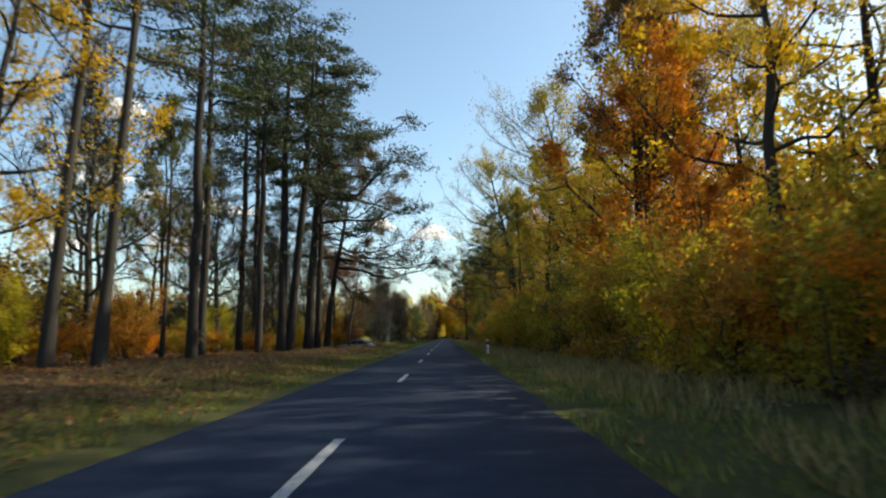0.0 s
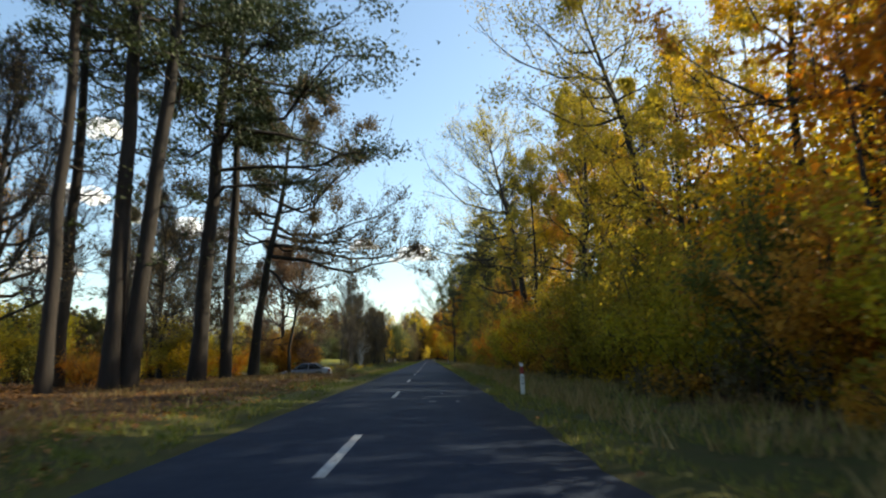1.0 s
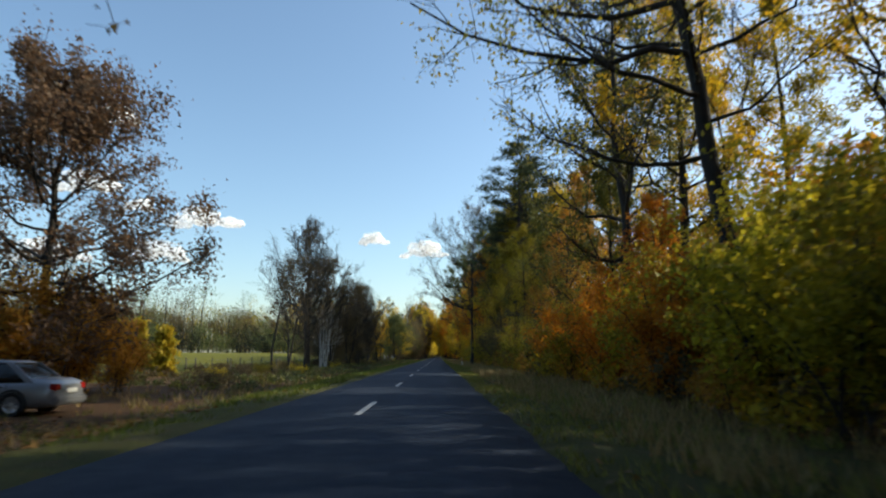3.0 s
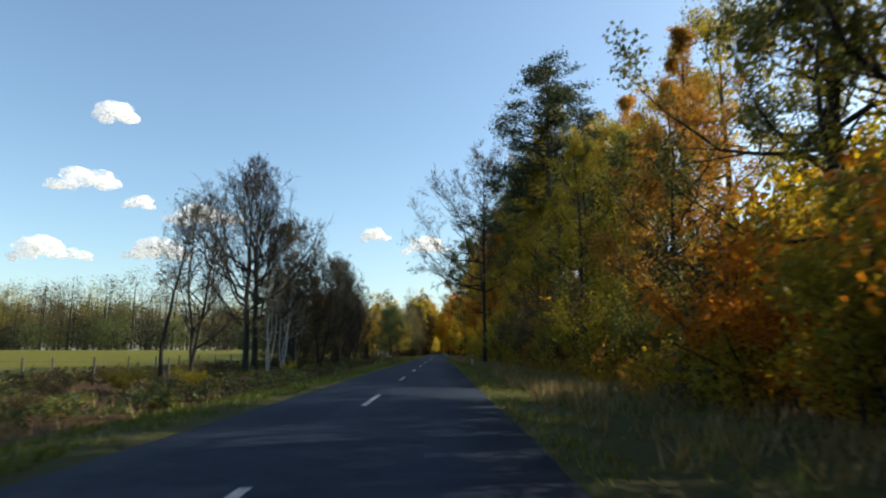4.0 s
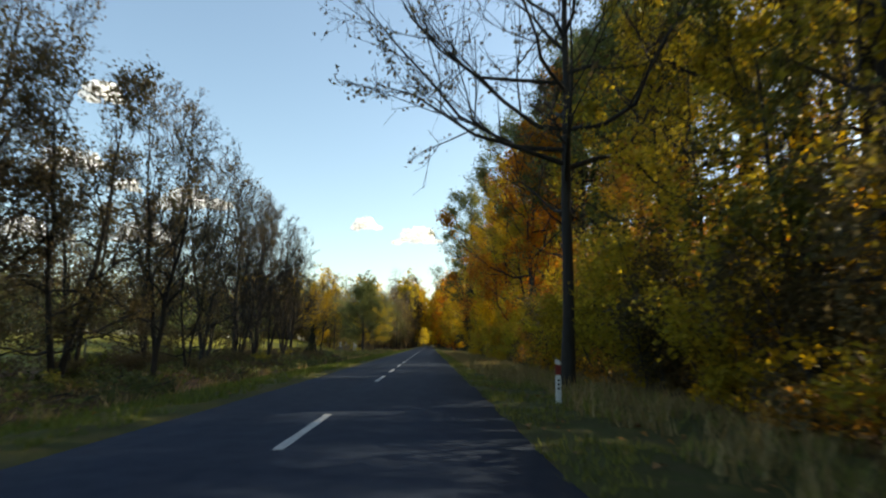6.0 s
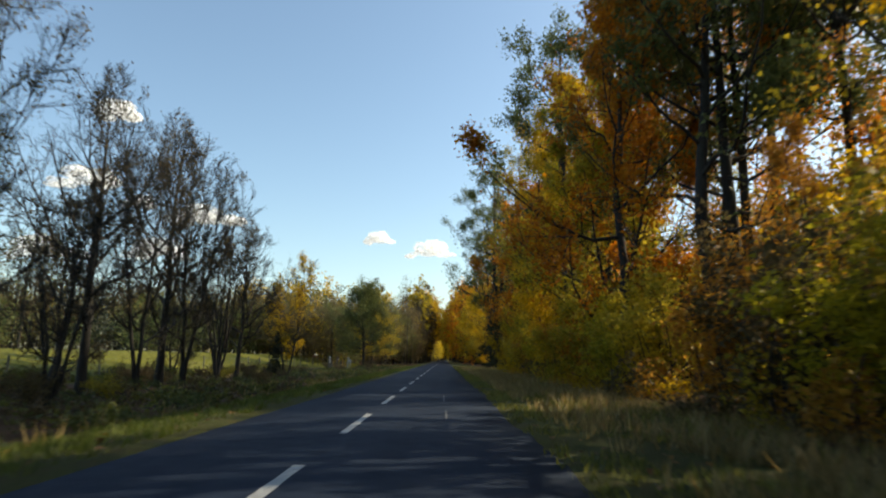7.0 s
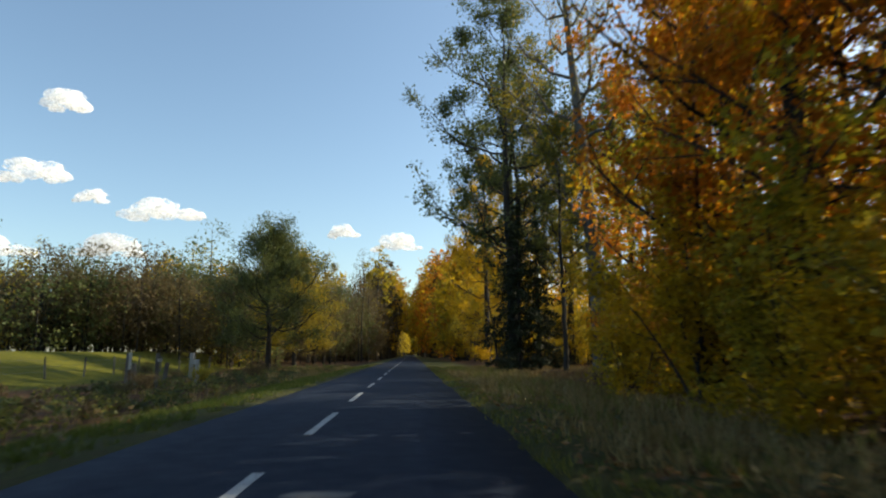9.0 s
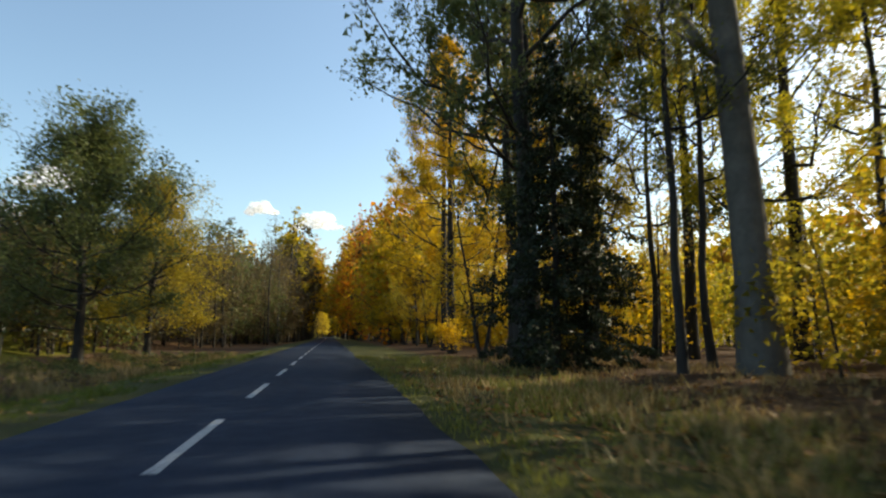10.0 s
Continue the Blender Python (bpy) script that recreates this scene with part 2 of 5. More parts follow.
def offshoots(rng, P, R, count, length, lo=0.3, wide=0.9, rise=0.15, n=3):
    """count side branches on each line of P: returns their lines and radii."""
    m, k, _ = P.shape
    t = rng.uniform(lo, 1.0, (m, count))
    f = t * (k - 1)
    i = np.minimum(f.astype(int), k - 2)
    w = (f - i)[..., None]
    mm = np.arange(m)[:, None]
    start = P[mm, i] * (1 - w) + P[mm, i + 1] * w
    r0 = (R[mm, i] * (1 - w[..., 0]) + R[mm, i + 1] * w[..., 0]) * 0.6
    along = P[mm, i + 1] - P[mm, i]
    along /= np.linalg.norm(along, axis=2, keepdims=True) + 1e-9
    D = along + wide * rng.normal(size=along.shape)
    D[..., 2] += rise
    D /= np.linalg.norm(D, axis=2, keepdims=True) + 1e-9
    total = np.linalg.norm(P[:, -1] - P[:, 0], axis=1)[:, None]
    L = length * total * (1.15 - 0.6 * t) * rng.uniform(0.6, 1.3, t.shape)
    s = np.linspace(0, 1, n)
    Q = start[:, :, None] + D[:, :, None] * (L[..., None] * s)[..., None]
    Q = Q + np.cumsum(rng.normal(size=Q.shape) * (0.10 * L[..., None, None] / n), axis=2) * (s > 0)[:, None]
    Q[..., 2] += 0.12 * L[..., None] * s ** 2
    RR = r0[..., None] * (1 - 0.75 * s)
    return Q.reshape(-1, n, 3), RR.reshape(-1, n)


def broadleaf(seed, H, r0, base, spread, limbs, subs, twigs, leaves, size, lean=(0, 0), wob=0.25, el=(15, 60), shape=0.5, up=0.3, loose=0.35, stems=1, extra=(), fine=False, clump=2.2, stout=0.0115):
    """A broadleaved tree: returns wood and leaf meshes' numbers. extra: limbs of its own as (height share, azimuth, length, elevation)."""
    rng = np.random.default_rng(seed)
    wood, P1, R1 = [], [], []
    for st in range(stems):
        s = np.linspace(0, 1, 11)
        hh = H * (1 if st == 0 else rng.uniform(0.7, 1.0))
        out = np.array([math.cos(st * 2.4 + seed), math.sin(st * 2.4 + seed)]) * (0.16 * H * (stems > 1)) * rng.uniform(0.5, 1.2)
        line = np.zeros((11, 3))
        line[:, 2] = s * hh
        wig = np.cumsum(rng.normal(size=(11, 2)) * wob * 0.3, axis=0)
        line[:, :2] = wig - wig[0] + np.outer(s ** 1.2 * hh, lean) + np.outer(s ** 0.8, out)
        line[0, 2] = -0.4
        rad = r0 / math.sqrt(stems) * np.array([1.45, 1.02, 0.93, 0.85, 0.76, 0.66, 0.55, 0.44, 0.33, 0.2, 0.06])
        wood.append(tubes(line[None], rad[None], 10 if stems == 1 else 6))
        nl = max(3, int(limbs / stems))
        for i in range(nl + len(extra)):
            if i < nl:
                q = (i + rng.uniform(0.1, 0.9)) / nl
                sh = base + (0.97 - base) * q
                az = i * 2.399 + rng.normal() * 0.3 + seed + st
                L = spread * (1 - q) ** shape * (0.45 + 0.55 * min(1, q * 4 + 0.3)) * rng.uniform(0.75, 1.2) + 0.12 * spread
                ee = radians(el[0] + (el[1] - el[0]) * q + rng.normal() * 8)
            else:
                sh, az, L, ee = extra[i - nl]
                az, ee = radians(az), radians(ee)
            f = sh * 10
            k = min(9, int(f))
            p = line[k] * (1 - f + k) + line[k + 1] * (f - k)
            rr = min((rad[k] * (1 - f + k) + rad[k + 1] * (f - k)) * 0.6, 0.025 + L * stout)
            t = np.linspace(0, 1, 7)
            dh = np.array([math.cos(az), math.sin(az), 0])
            lp = p + np.outer(t * L * math.cos(ee), dh)
            lp[:, 2] += L * (math.sin(ee) * t + 0.22 * t ** 2 - 0.10 * np.sin(t * 3.1))
            lp += np.cumsum(rng.normal(size=(7, 3)) * L * 0.035, axis=0) * (t > 0)[:, None]
            P1.append(lp), R1.append(rr * (1 - 0.8 * t))
    P1, R1 = np.array(P1), np.array(R1) * (1.12 if fine else 1.0)
    P2, R2 = offshoots(rng, P1, R1, subs, 0.42, 0.22, 0.65, 0.15, 4)
    P3, R3 = offshoots(rng, P2, R2, twigs, 0.55, 0.2, 0.7, 0.1, 3)
    R2, R3 = np.maximum(R2, 0.013), np.maximum(R3, 0.009)
    wood.append(tubes(P1, R1, 5))
    if fine:
        P4, R4 = offshoots(rng, P3, R3, 2, 0.6, 0.1, 0.6, 0.1, 2)
        wood += [tubes(P2, R2, 3), tubes(P3[:, ::2], R3[:, ::2], 3), tubes(P4, np.maximum(R4, 0.0065), 3)]
    else:
        wood += [tubes(P2[:, ::3], R2[:, ::3], 3), tubes(P3[::3, ::2], R3[::3, ::2], 3)]
    crown = None
    if leaves:
        n3 = int(leaves * 0.75)
        full = rng.gamma(clump, 1.0, len(P2)) + 0.08
        full3 = np.repeat(full, twigs) * (rng.gamma(1.8, 1.0, len(P3)) + 0.1)
        a = rng.choice(len(P3), n3, p=full3 / full3.sum())
        b = rng.choice(len(P2), leaves - n3, p=full / full.sum())
        t, u = rng.uniform(0.2, 1.1, (n3, 1)), rng.uniform(0.4, 1.05, (leaves - n3, 1))
        C = np.concatenate([P3[a, 0] * (1 - t) + P3[a, -1] * t, P2[b, 0] * (1 - u) + P2[b, -1] * u])
        C += rng.normal(size=C.shape) * loose
        C = C[C[:, 2] > 0.1]
        crown = leaf_quads(rng, C, size, 1.0, up)
    return joined(wood), crown


def pine(seed, H, r0, base=0.42, spread=4.6, tufts=52, needles=130, size=0.20, extra=()):
    """A Scots pine: bare lower trunk with dead stubs, flat clouds of needles on crooked limbs."""
    rng = np.random.default_rng(seed)
    s = np.linspace(0, 1, 12)
    line = np.zeros((12, 3))
    line[:, 2] = s * H
    w = np.cumsum(rng.normal(size=(12, 2)) * 0.06, axis=0)
    line[:, :2] = w - w[0]
    line[0, 2] = -0.4
    rad = r0 * np.array([1.3, 1.0, 0.95, 0.9, 0.84, 0.78, 0.7, 0.6, 0.48, 0.36, 0.22, 0.06])
    wood, P, R, C = [tubes(line[None], rad[None], 10)], [], [], []
    for i in range(tufts + len(extra)):
        q = (min(i, tufts - 1) + rng.uniform()) / tufts
        bare = i % 4 == 0 and i < tufts
        sh = (0.18 + 0.45 * q) if bare else base + (0.99 - base) * q
        az = i * 2.399 + rng.normal() * 0.5
        L = (spread * 0.5 if bare else spread * (0.30 + 0.80 * math.sin(math.pi * min(1, 0.3 + q * 0.68)))) * rng.uniform(0.45, 1.25)
        if i >= tufts:
            sh, az, L = extra[i - tufts]
            az, q = radians(az), 0.45
        f = sh * 11
        k = min(10, int(f))
        p = line[k] * (1 - f + k) + line[k + 1] * (f - k)
        t = np.linspace(0, 1, 6)
        lp = p + np.outer(t * L, (math.cos(az), math.sin(az), 0))
        lp[:, 2] += L * ((-0.25 + 0.6 * q) * t + 0.15 * t ** 2)
        lp += np.cumsum(rng.normal(size=(6, 3)) * L * 0.06, axis=0) * (t > 0)[:, None]
        P.append(lp), R.append((0.02 + L * 0.014) * (1 - 0.8 * t))
        if not bare:
            for j in range(4):
                c = lp[-1 - (j % 3)] + rng.normal(size=3) * (0.5, 0.5, 0.15)
                n = int(needles * rng.uniform(0.25, 0.7))
                C.append(c + rng.normal(size=(n, 3)) * np.array((0.42, 0.42, 0.13)) * (0.6 + 0.12 * L) + (0, 0, 0.15))
    P, R = np.array(P), np.array(R)
    P2, R2 = offshoots(rng, P, R, 5, 0.35, 0.35, 0.6, 0.1, 3)
    wood += [tubes(P, R, 5), tubes(P2, np.maximum(R2, 0.006), 3)]
    C = np.concatenate(C + [P2[:, 2][rng.integers(0, len(P2), 900)] + rng.normal(size=(900, 3)) * 0.2])
    return joined(wood), leaf_quads(rng, C, size, 1.3, 0.2)


def spruce(seed, H, r0, spread, whorls=34, size=0.24, low=0.04, gaps=0.0):
    rng = np.random.default_rng(seed)
    line = np.array([[0, 0, -0.3], [0.05, 0, H * 0.35], [0, 0.05, H * 0.7], [0, 0, H]])
    wood, P, C = [tubes(line[None], r0 * np.array([[1.2, 0.8, 0.45, 0.04]]), 8)], [], []
    for i in range(whorls):
        q = (i + 0.5) / whorls
        z = H * (low + (1 - low) * q)
        for j in range(6):
            az = j * 1.047 + i * 0.5 + rng.normal() * 0.15
            L = (spread * (1 - q) ** 0.7 + 0.15) * rng.uniform(0.35, 1.25)
            if rng.uniform() < gaps:
                continue
            t = np.linspace(0, 1, 5)
            lp = np.outer(t * L, (math.cos(az), math.sin(az), 0))
            lp[:, 2] = z + L * (-0.05 * t - 0.45 * t ** 2 + 0.22 * t ** 4)
            P.append(lp)
            n = int(20 + 80 * L)
            u = rng.uniform(0.15, 1.0, n) ** 0.8 * 4
            k = np.minimum(u.astype(int), 3)
            c = lp[k] + (lp[k + 1] - lp[k]) * (u - k)[:, None]
            C.append(c + rng.normal(size=(n, 3)) * (0.16, 0.16, 0.10) - (0, 0, 0.1))
    P = np.array(P)
    wood.append(tubes(P, np.linspace(0.03, 0.006, 5)[None] * np.ones((len(P), 1)), 3))
    return joined(wood), leaf_quads(rng, np.concatenate(C), size, 1.5, 0.2)


def shrub(seed, H, spread, stems, leaves, size):
    rng = np.random.default_rng(seed)
    t = np.linspace(0, 1, 6)
    P, R = [], []
    for i in range(stems):
        az, L = i * 2.399 + rng.normal() * 0.3, H * rng.uniform(0.6, 1.1)
        out = spread * rng.uniform(0.2, 1.0)
        lp = np.outer(t ** 1.2 * out, (math.cos(az), math.sin(az), 0)) + rng.normal(size=3) * (0.2, 0.2, 0)
        lp[:, 2] = L * (t - 0.18 * t ** 3) - 0.1
        lp += np.cumsum(rng.normal(size=(6, 3)) * 0.06, axis=0)
        P.append(lp), R.append((0.012 + 0.006 * L) * (1 - 0.8 * t))
    P, R = np.array(P), np.array(R)
    P2, R2 = offshoots(rng, P, R, 7, 0.38, 0.08, 0.8, 0.0, 3)
    a, u = rng.integers(0, len(P2), leaves), rng.uniform(0.1, 1.1, (leaves, 1))
    C = P2[a, 0] * (1 - u) + P2[a, -1] * u + rng.normal(size=(leaves, 3)) * 0.16
    C = C[C[:, 2] > 0.03]
    return joined([tubes(P[:, ::1], R, 4), tubes(P2[::2, ::2], np.maximum(R2, 0.005)[::2, ::2], 3)]), leaf_quads(rng, C, size, 1.0, 0.3)


PROTO = {}


def proto(key, made):
    wood, crown = made
    PROTO[key] = (mesh_np(key + "_wood", *wood, smooth=True), mesh_np(key + "_leaves", *crown) if crown else None)


def part(name, bm, mat, parent, label=""):
    """Links a bmesh or a mesh as one part under a thing."""
    me = bm
    if isinstance(bm, bmesh.types.BMesh):
        me = bpy.data.meshes.new(name)
        bm.to_mesh(me)
        bm.free()
    ob = new(name, me)
    if mat is not None and not me.materials:
        me.materials.append(mat)
    ob.parent = parent
    return tagged(ob, label=label)


def ground_z(x, y):
    """Height of the ground: a bank with pines first, then lower land beyond the lay-by and a meadow rising behind it; a shallow ditch on the other side."""
    bank = 0.5 - 0.5 * math.tanh((y - 70) / 3.0)
    left = bank * 0.25 + (1 - bank) * -0.5
    if x < -3.6:
        k = min(1, (-3.6 - x) / 4.5)
        k = k * k * (3 - 2 * k)
        a, b = max(0, min(1, (-19 - x) / 12)), max(0, min(1, (y - 120) / 100))
        rise = 2.0 * a * a * (3 - 2 * a) * b * b * (3 - 2 * b)
        return left * k - 0.01 + rise
    if x > 1.6:
        k = min(1, (x - 1.6) / 2.2)
        j = max(0, min(1, (x - 4.0) / 5.0))
        return -0.01 - 0.12 * k + 0.17 * j * j
    return -0.06


def woods(name, spots, pal, label, quads=420, size=0.75, low=0.12, seed=1):
    """Woods too dense to count: many crowns of leaves over bare stems, in one mesh."""
    rng = np.random.default_rng(seed)
    C, P, R = [], [], []
    for x, y, H, r in spots:
        z0 = ground_z(x, y)
        k = max(10, int(quads / 16))
        v = rng.normal(size=(k, 3))
        v /= np.linalg.norm(v, axis=1, keepdims=True)
        v *= rng.uniform(0.55, 1.0, (k, 1))
        v[:, 2] = np.maximum(v[:, 2], -0.95)
        mid = (low + 1) * 0.5 * H
        cc = np.array((x, y, z0 + mid)) + v * (r, r, (1 - low) * 0.5 * H)
        c = cc[rng.integers(0, k, quads)] + np.clip(rng.normal(size=(quads, 3)), -1.4, 1.4) * 0.15 * r
        C.append(c[c[:, 2] > z0 + 0.1])
        P.append([(x, y, z0 - 0.3), (x + rng.normal() * 0.2, y, z0 + mid), (x + rng.normal() * 0.4, y + rng.normal() * 0.4, z0 + H * 0.95)])
        R.append((0.012 * H, 0.008 * H, 0.02))
    C = np.concatenate(C)
    me = mesh_np(name, *leaf_quads(rng, C, size, 1.0, 0.3))
    me.materials.append(PAL[pal])
    ob = tagged(new(name, me), label, "woods", kind="stuff")
    tm = mesh_np("woods_stem", *tubes(np.array(P), np.array(R), 5), smooth=True)
    tm.materials.append(BARK["dark"])
    st = new("woods_stem", tm)
    tagged(st, "dark bare stems inside the woods", "woods", kind="stuff")
    return ob


def plant(key, x, y, scale=1.0, turn=0.0, pal="olive", wood="dark", name="tree", label="", group="", category="tree", tilt=(0, 0), flat=1.0):
    e = new(name)
    e.empty_display_size = 0.3
    e.location = (x, y, ground_z(x, y))
    e.rotation_euler = (radians(tilt[0]), radians(tilt[1]), radians(turn))
    e.scale = (scale * flat, scale * flat, scale)
    tagged(e, label=label, category=category, group=group)
    wm, lm = PROTO[key]
    for nm, me, mat in (("trunk" if category == "tree" else "stem", wm, BARK[wood]), ("crown" if category == "tree" else "foliage", lm, PAL.get(pal))):
        if me is None:
            continue
        if not me.materials:
            me.materials.append(mat)
        ob = new(nm, me)
        ob.parent = e
        ob.material_slots[0].link = 'OBJECT'
        ob.material_slots[0].material = mat
    return e


# ---- ground and road ----
def build_ground():
    xs = np.unique(np.concatenate([[-3000, -1500, -700, -400, -250, -180, -140, -110, -90, -75, -60, -50, -42, -36], np.arange(-30, -9, 1.5), np.arange(-9, 9.01, 0.45), np.arange(9, 31, 1.5), [36, 45, 60, 80, 120, 200, 400, 800, 1500, 3000]]))
    ys = np.unique(np.concatenate([[-800, -300, -120, -60, -30], np.arange(-16, 300, 1.6), np.arange(300, 640, 8), [680, 800, 1000, 1500, 2400, 4000]]))
    rng = np.random.default_rng(5)
    V, lit, mead = [], [], []
    for y in ys:
        for x in xs:
            z = ground_z(x, y)
            if not -3.9 < x < 1.9 and abs(x) < 60:
                z += 0.05 * noise.noise(Vector((x * 0.6, y * 0.6, 1))) + 0.10 * noise.noise(Vector((x * 0.15, y * 0.15, 4))) * min(1, abs(x + 1) / 12)
            V.append((x, y, z))
            a = 0.0
            if x > 4.5:
                a = min(1, (x - 4.5) / 2.5)
            if x < -5.0 and y < 78:
                a = min(1, (-5.0 - x) / 1.2)
            if x < -6.2 and y >= 78:
                a = 0.35 + 0.4 * min(1, (-6.2 - x) / 2)
            lit.append(a)
            wander = 4 * noise.noise(Vector((x * 0.05, y * 0.05, 9)))
            mead.append(1.0 if (x < -19.5 + 0.2 * wander and 97 + wander < y < 283 + 2 * wander and x > -230 + 5 * wander) else 0.0)
    V = np.array(V)
    nx, ny = len(xs), len(ys)
    i = np.arange(nx * ny).reshape(ny, nx)
    Q = np.stack([i[:-1, :-1], i[:-1, 1:], i[1:, 1:], i[1:, :-1]], -1).reshape(-1, 4)
    me = mesh_np("ground", V, Q, smooth=True)
    for key, vals in (("litter", lit), ("meadow", mead)):
        at = me.attributes.new(key, 'FLOAT', 'POINT')
        at.data.foreach_set("value", np.array(vals, np.float32))
    me.materials.append(GROUND)
    return tagged(new("ground", me), "grassy verges, brown leaf litter and sunlit meadow", "ground", kind="structure")


build_ground()


def build_road():
    """A cambered asphalt sheet with broken edges."""
    rng = np.random.default_rng(8)
    ys = np.concatenate([np.arange(-40, 300, 1.0), np.arange(300, 530, 6.0)])
    wl = np.cumsum(rng.normal(size=len(ys)) * 0.02)
    wr = np.cumsum(rng.normal(size=len(ys)) * 0.02)
    wl, wr = wl - np.convolve(np.pad(wl, 12, 'edge'), np.ones(25) / 25, 'valid'), wr - np.convolve(np.pad(wr, 12, 'edge'), np.ones(25) / 25, 'valid')
    wl, wr = wl * 1.6 + rng.normal(size=len(ys)) * 0.025, wr * 1.6 + rng.normal(size=len(ys)) * 0.025
    prof = [(-1.0, -0.16), (-0.995, -0.035), (-0.6, -0.008), (-0.05, 0.0), (0.0, 0.0), (0.5, -0.006), (0.995, -0.03), (1.0, -0.16)]
    V = []
    for y, a, b in zip(ys, wl, wr):
        for s, z in prof:
            x = -1.1 + (s * 2.62 + (-a if s < -0.9 else b if s > 0.9 else 0)) 
            V.append((x, y, z))
    n = len(prof)
    i = np.arange(len(V)).reshape(-1, n)
    Q = np.stack([i[:-1, :-1], i[:-1, 1:], i[1:, 1:], i[1:, :-1]], -1).reshape(-1, 4)
    me = mesh_np("road", V, Q, smooth=True)
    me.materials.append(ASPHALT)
    return tagged(new("road", me), "narrow asphalt country road, patched and worn, toned to a shaded blue", "road", kind="structure")


road = build_road()


def strip(name, x0, y0, x1, y1, half, rng, z=0.004):
    """One worn paint stroke, 4 mm above the asphalt, with ragged edges."""
    n = 10
    t = np.linspace(0, 1, n)
    dx, dy = x1 - x0, y1 - y0
    L = math.hypot(dx, dy)
    nx_, ny_ = -dy / L, dx / L
    V, Q = [], []
    for k in t:
        w = half * rng.uniform(0.86, 1.08)
        cx, cy = x0 + dx * k, y0 + dy * k
        V += [(cx + nx_ * w, cy + ny_ * w, z), (cx - nx_ * w, cy - ny_ * w, z)]
    for k in range(n - 1):
        Q.append((2 * k, 2 * k + 1, 2 * k + 3, 2 * k + 2))
    me = mesh_np(name, V, Q)
    me.materials.append(PAINT)
    return new(name, me)


rng = np.random.default_rng(3)
far_ends = [8.25 + 12 * k for k in range(-2, 7)] + [91.2, 102.5, 114.4, 126.0, 138.3] + [150.4] + [156.6 + 6.2 * k for k in range(58)]
for far in far_ends:
    ob = strip("centre_line_dash", -1.32, far - 3.35, -1.32, far, 0.062, rng)
    ob.parent = road


# ---- tree shapes ----
proto("oak_a", broadleaf(11, 22, 0.30, 0.30, 6.4, 18, 7, 5, 15000, 0.165, shape=0.45, loose=0.24))
proto("oak_b", broadleaf(12, 20, 0.26, 0.26, 5.8, 18, 7, 5, 14500, 0.16, wob=0.5, shape=0.5, loose=0.24))
proto("beech_a", broadleaf(13, 24, 0.28, 0.20, 5.0, 22, 7, 4, 19000, 0.165, wob=0.15, el=(5, 60), up=0.8, shape=0.6, loose=0.22))
proto("maple_a", broadleaf(14, 13, 0.16, 0.10, 4.4, 20, 6, 4, 15500, 0.128, el=(5, 65), shape=0.5, loose=0.2))
proto("maple_b", broadleaf(15, 11, 0.13, 0.06, 3.8, 18, 6, 4, 13500, 0.12, el=(5, 60), stems=2, shape=0.5, loose=0.2))
proto("slim", broadleaf(16, 17, 0.14, 0.36, 3.2, 14, 5, 4, 8500, 0.12, wob=0.3, shape=0.6, loose=0.2))
proto("leaning_oak", broadleaf(17, 24, 0.31, 0.50, 5.0, 20, 8, 5, 16000, 0.15, lean=(-0.22, 0.02), wob=0.35, extra=[(0.40, 178, 3.0, 8), (0.46, 20, 2.5, 12), (0.50, 200, 3.5, 12), (0.62, 185, 6, 18), (0.72, 178, 8, 20), (0.80, 168, 7, 32), (0.66, 200, 6.5, 25)]))
proto("fork_oak", broadleaf(18, 26, 0.33, 0.34, 6.6, 24, 8, 6, 12000, 0.14, lean=(-0.19, 0), wob=0.3, fine=True, extra=[(0.30, 170, 6, 5), (0.38, 195, 7, 10), (0.44, 185, 9, 3), (0.52, 170, 9, 6), (0.60, 190, 8, 12), (0.70, 178, 6.5, 25), (0.78, 200, 6, 32), (0.86, 165, 5, 40)]))
proto("shade_oak", broadleaf(19, 25, 0.24, 0.40, 6.5, 22, 8, 5, 42000, 0.19, clump=3.0, extra=[(0.50, 175, 8, 15), (0.58, 200, 9, 18), (0.66, 185, 9, 20), (0.78, 215, 8, 25), (0.7, 160, 7, 10)]))
proto("big_beech", broadleaf(20, 29, 0.52, 0.42, 6.5, 16, 7, 4, 12000, 0.14, lean=(-0.065, 0.0), wob=0.10, el=(30, 65), stout=0.02, extra=[(0.26, 185, 9, 58), (0.40, 160, 6, 40), (0.45, 100, 7, 25)]))
proto("road_ash", broadleaf(21, 20.5, 0.19, 0.28, 5.6, 22, 8, 6, 6000, 0.14, wob=0.12, el=(22, 70), loose=0.18, fine=True, shape=0.35, extra=[(0.42, 185, 7, 25), (0.50, 170, 7, 30), (0.36, 190, 6, 10), (0.58, 200, 6.5, 35), (0.66, 180, 6, 40)]))
proto("verge_oak", broadleaf(22, 21, 0.32, 0.42, 6.4, 16, 8, 6, 46000, 0.145, lean=(0.14, 0.0), wob=0.25, el=(8, 60), loose=0.24, fine=True, extra=[(0.41, -5, 11.0, -14), (0.37, -30, 8.0, -14), (0.45, 18, 11, -12), (0.49, -14, 10.5, -8), (0.52, 6, 10, 0), (0.46, 170, 7, 15), (0.60, -20, 8, 14), (0.55, 200, 7, 10), (0.68, 10, 7, 25)]))
proto("dark_stem", broadleaf(36, 22, 0.20, 0.46, 4.0, 15, 6, 5, 3800, 0.15, lean=(0.05, 0), wob=0.3, shape=0.5))
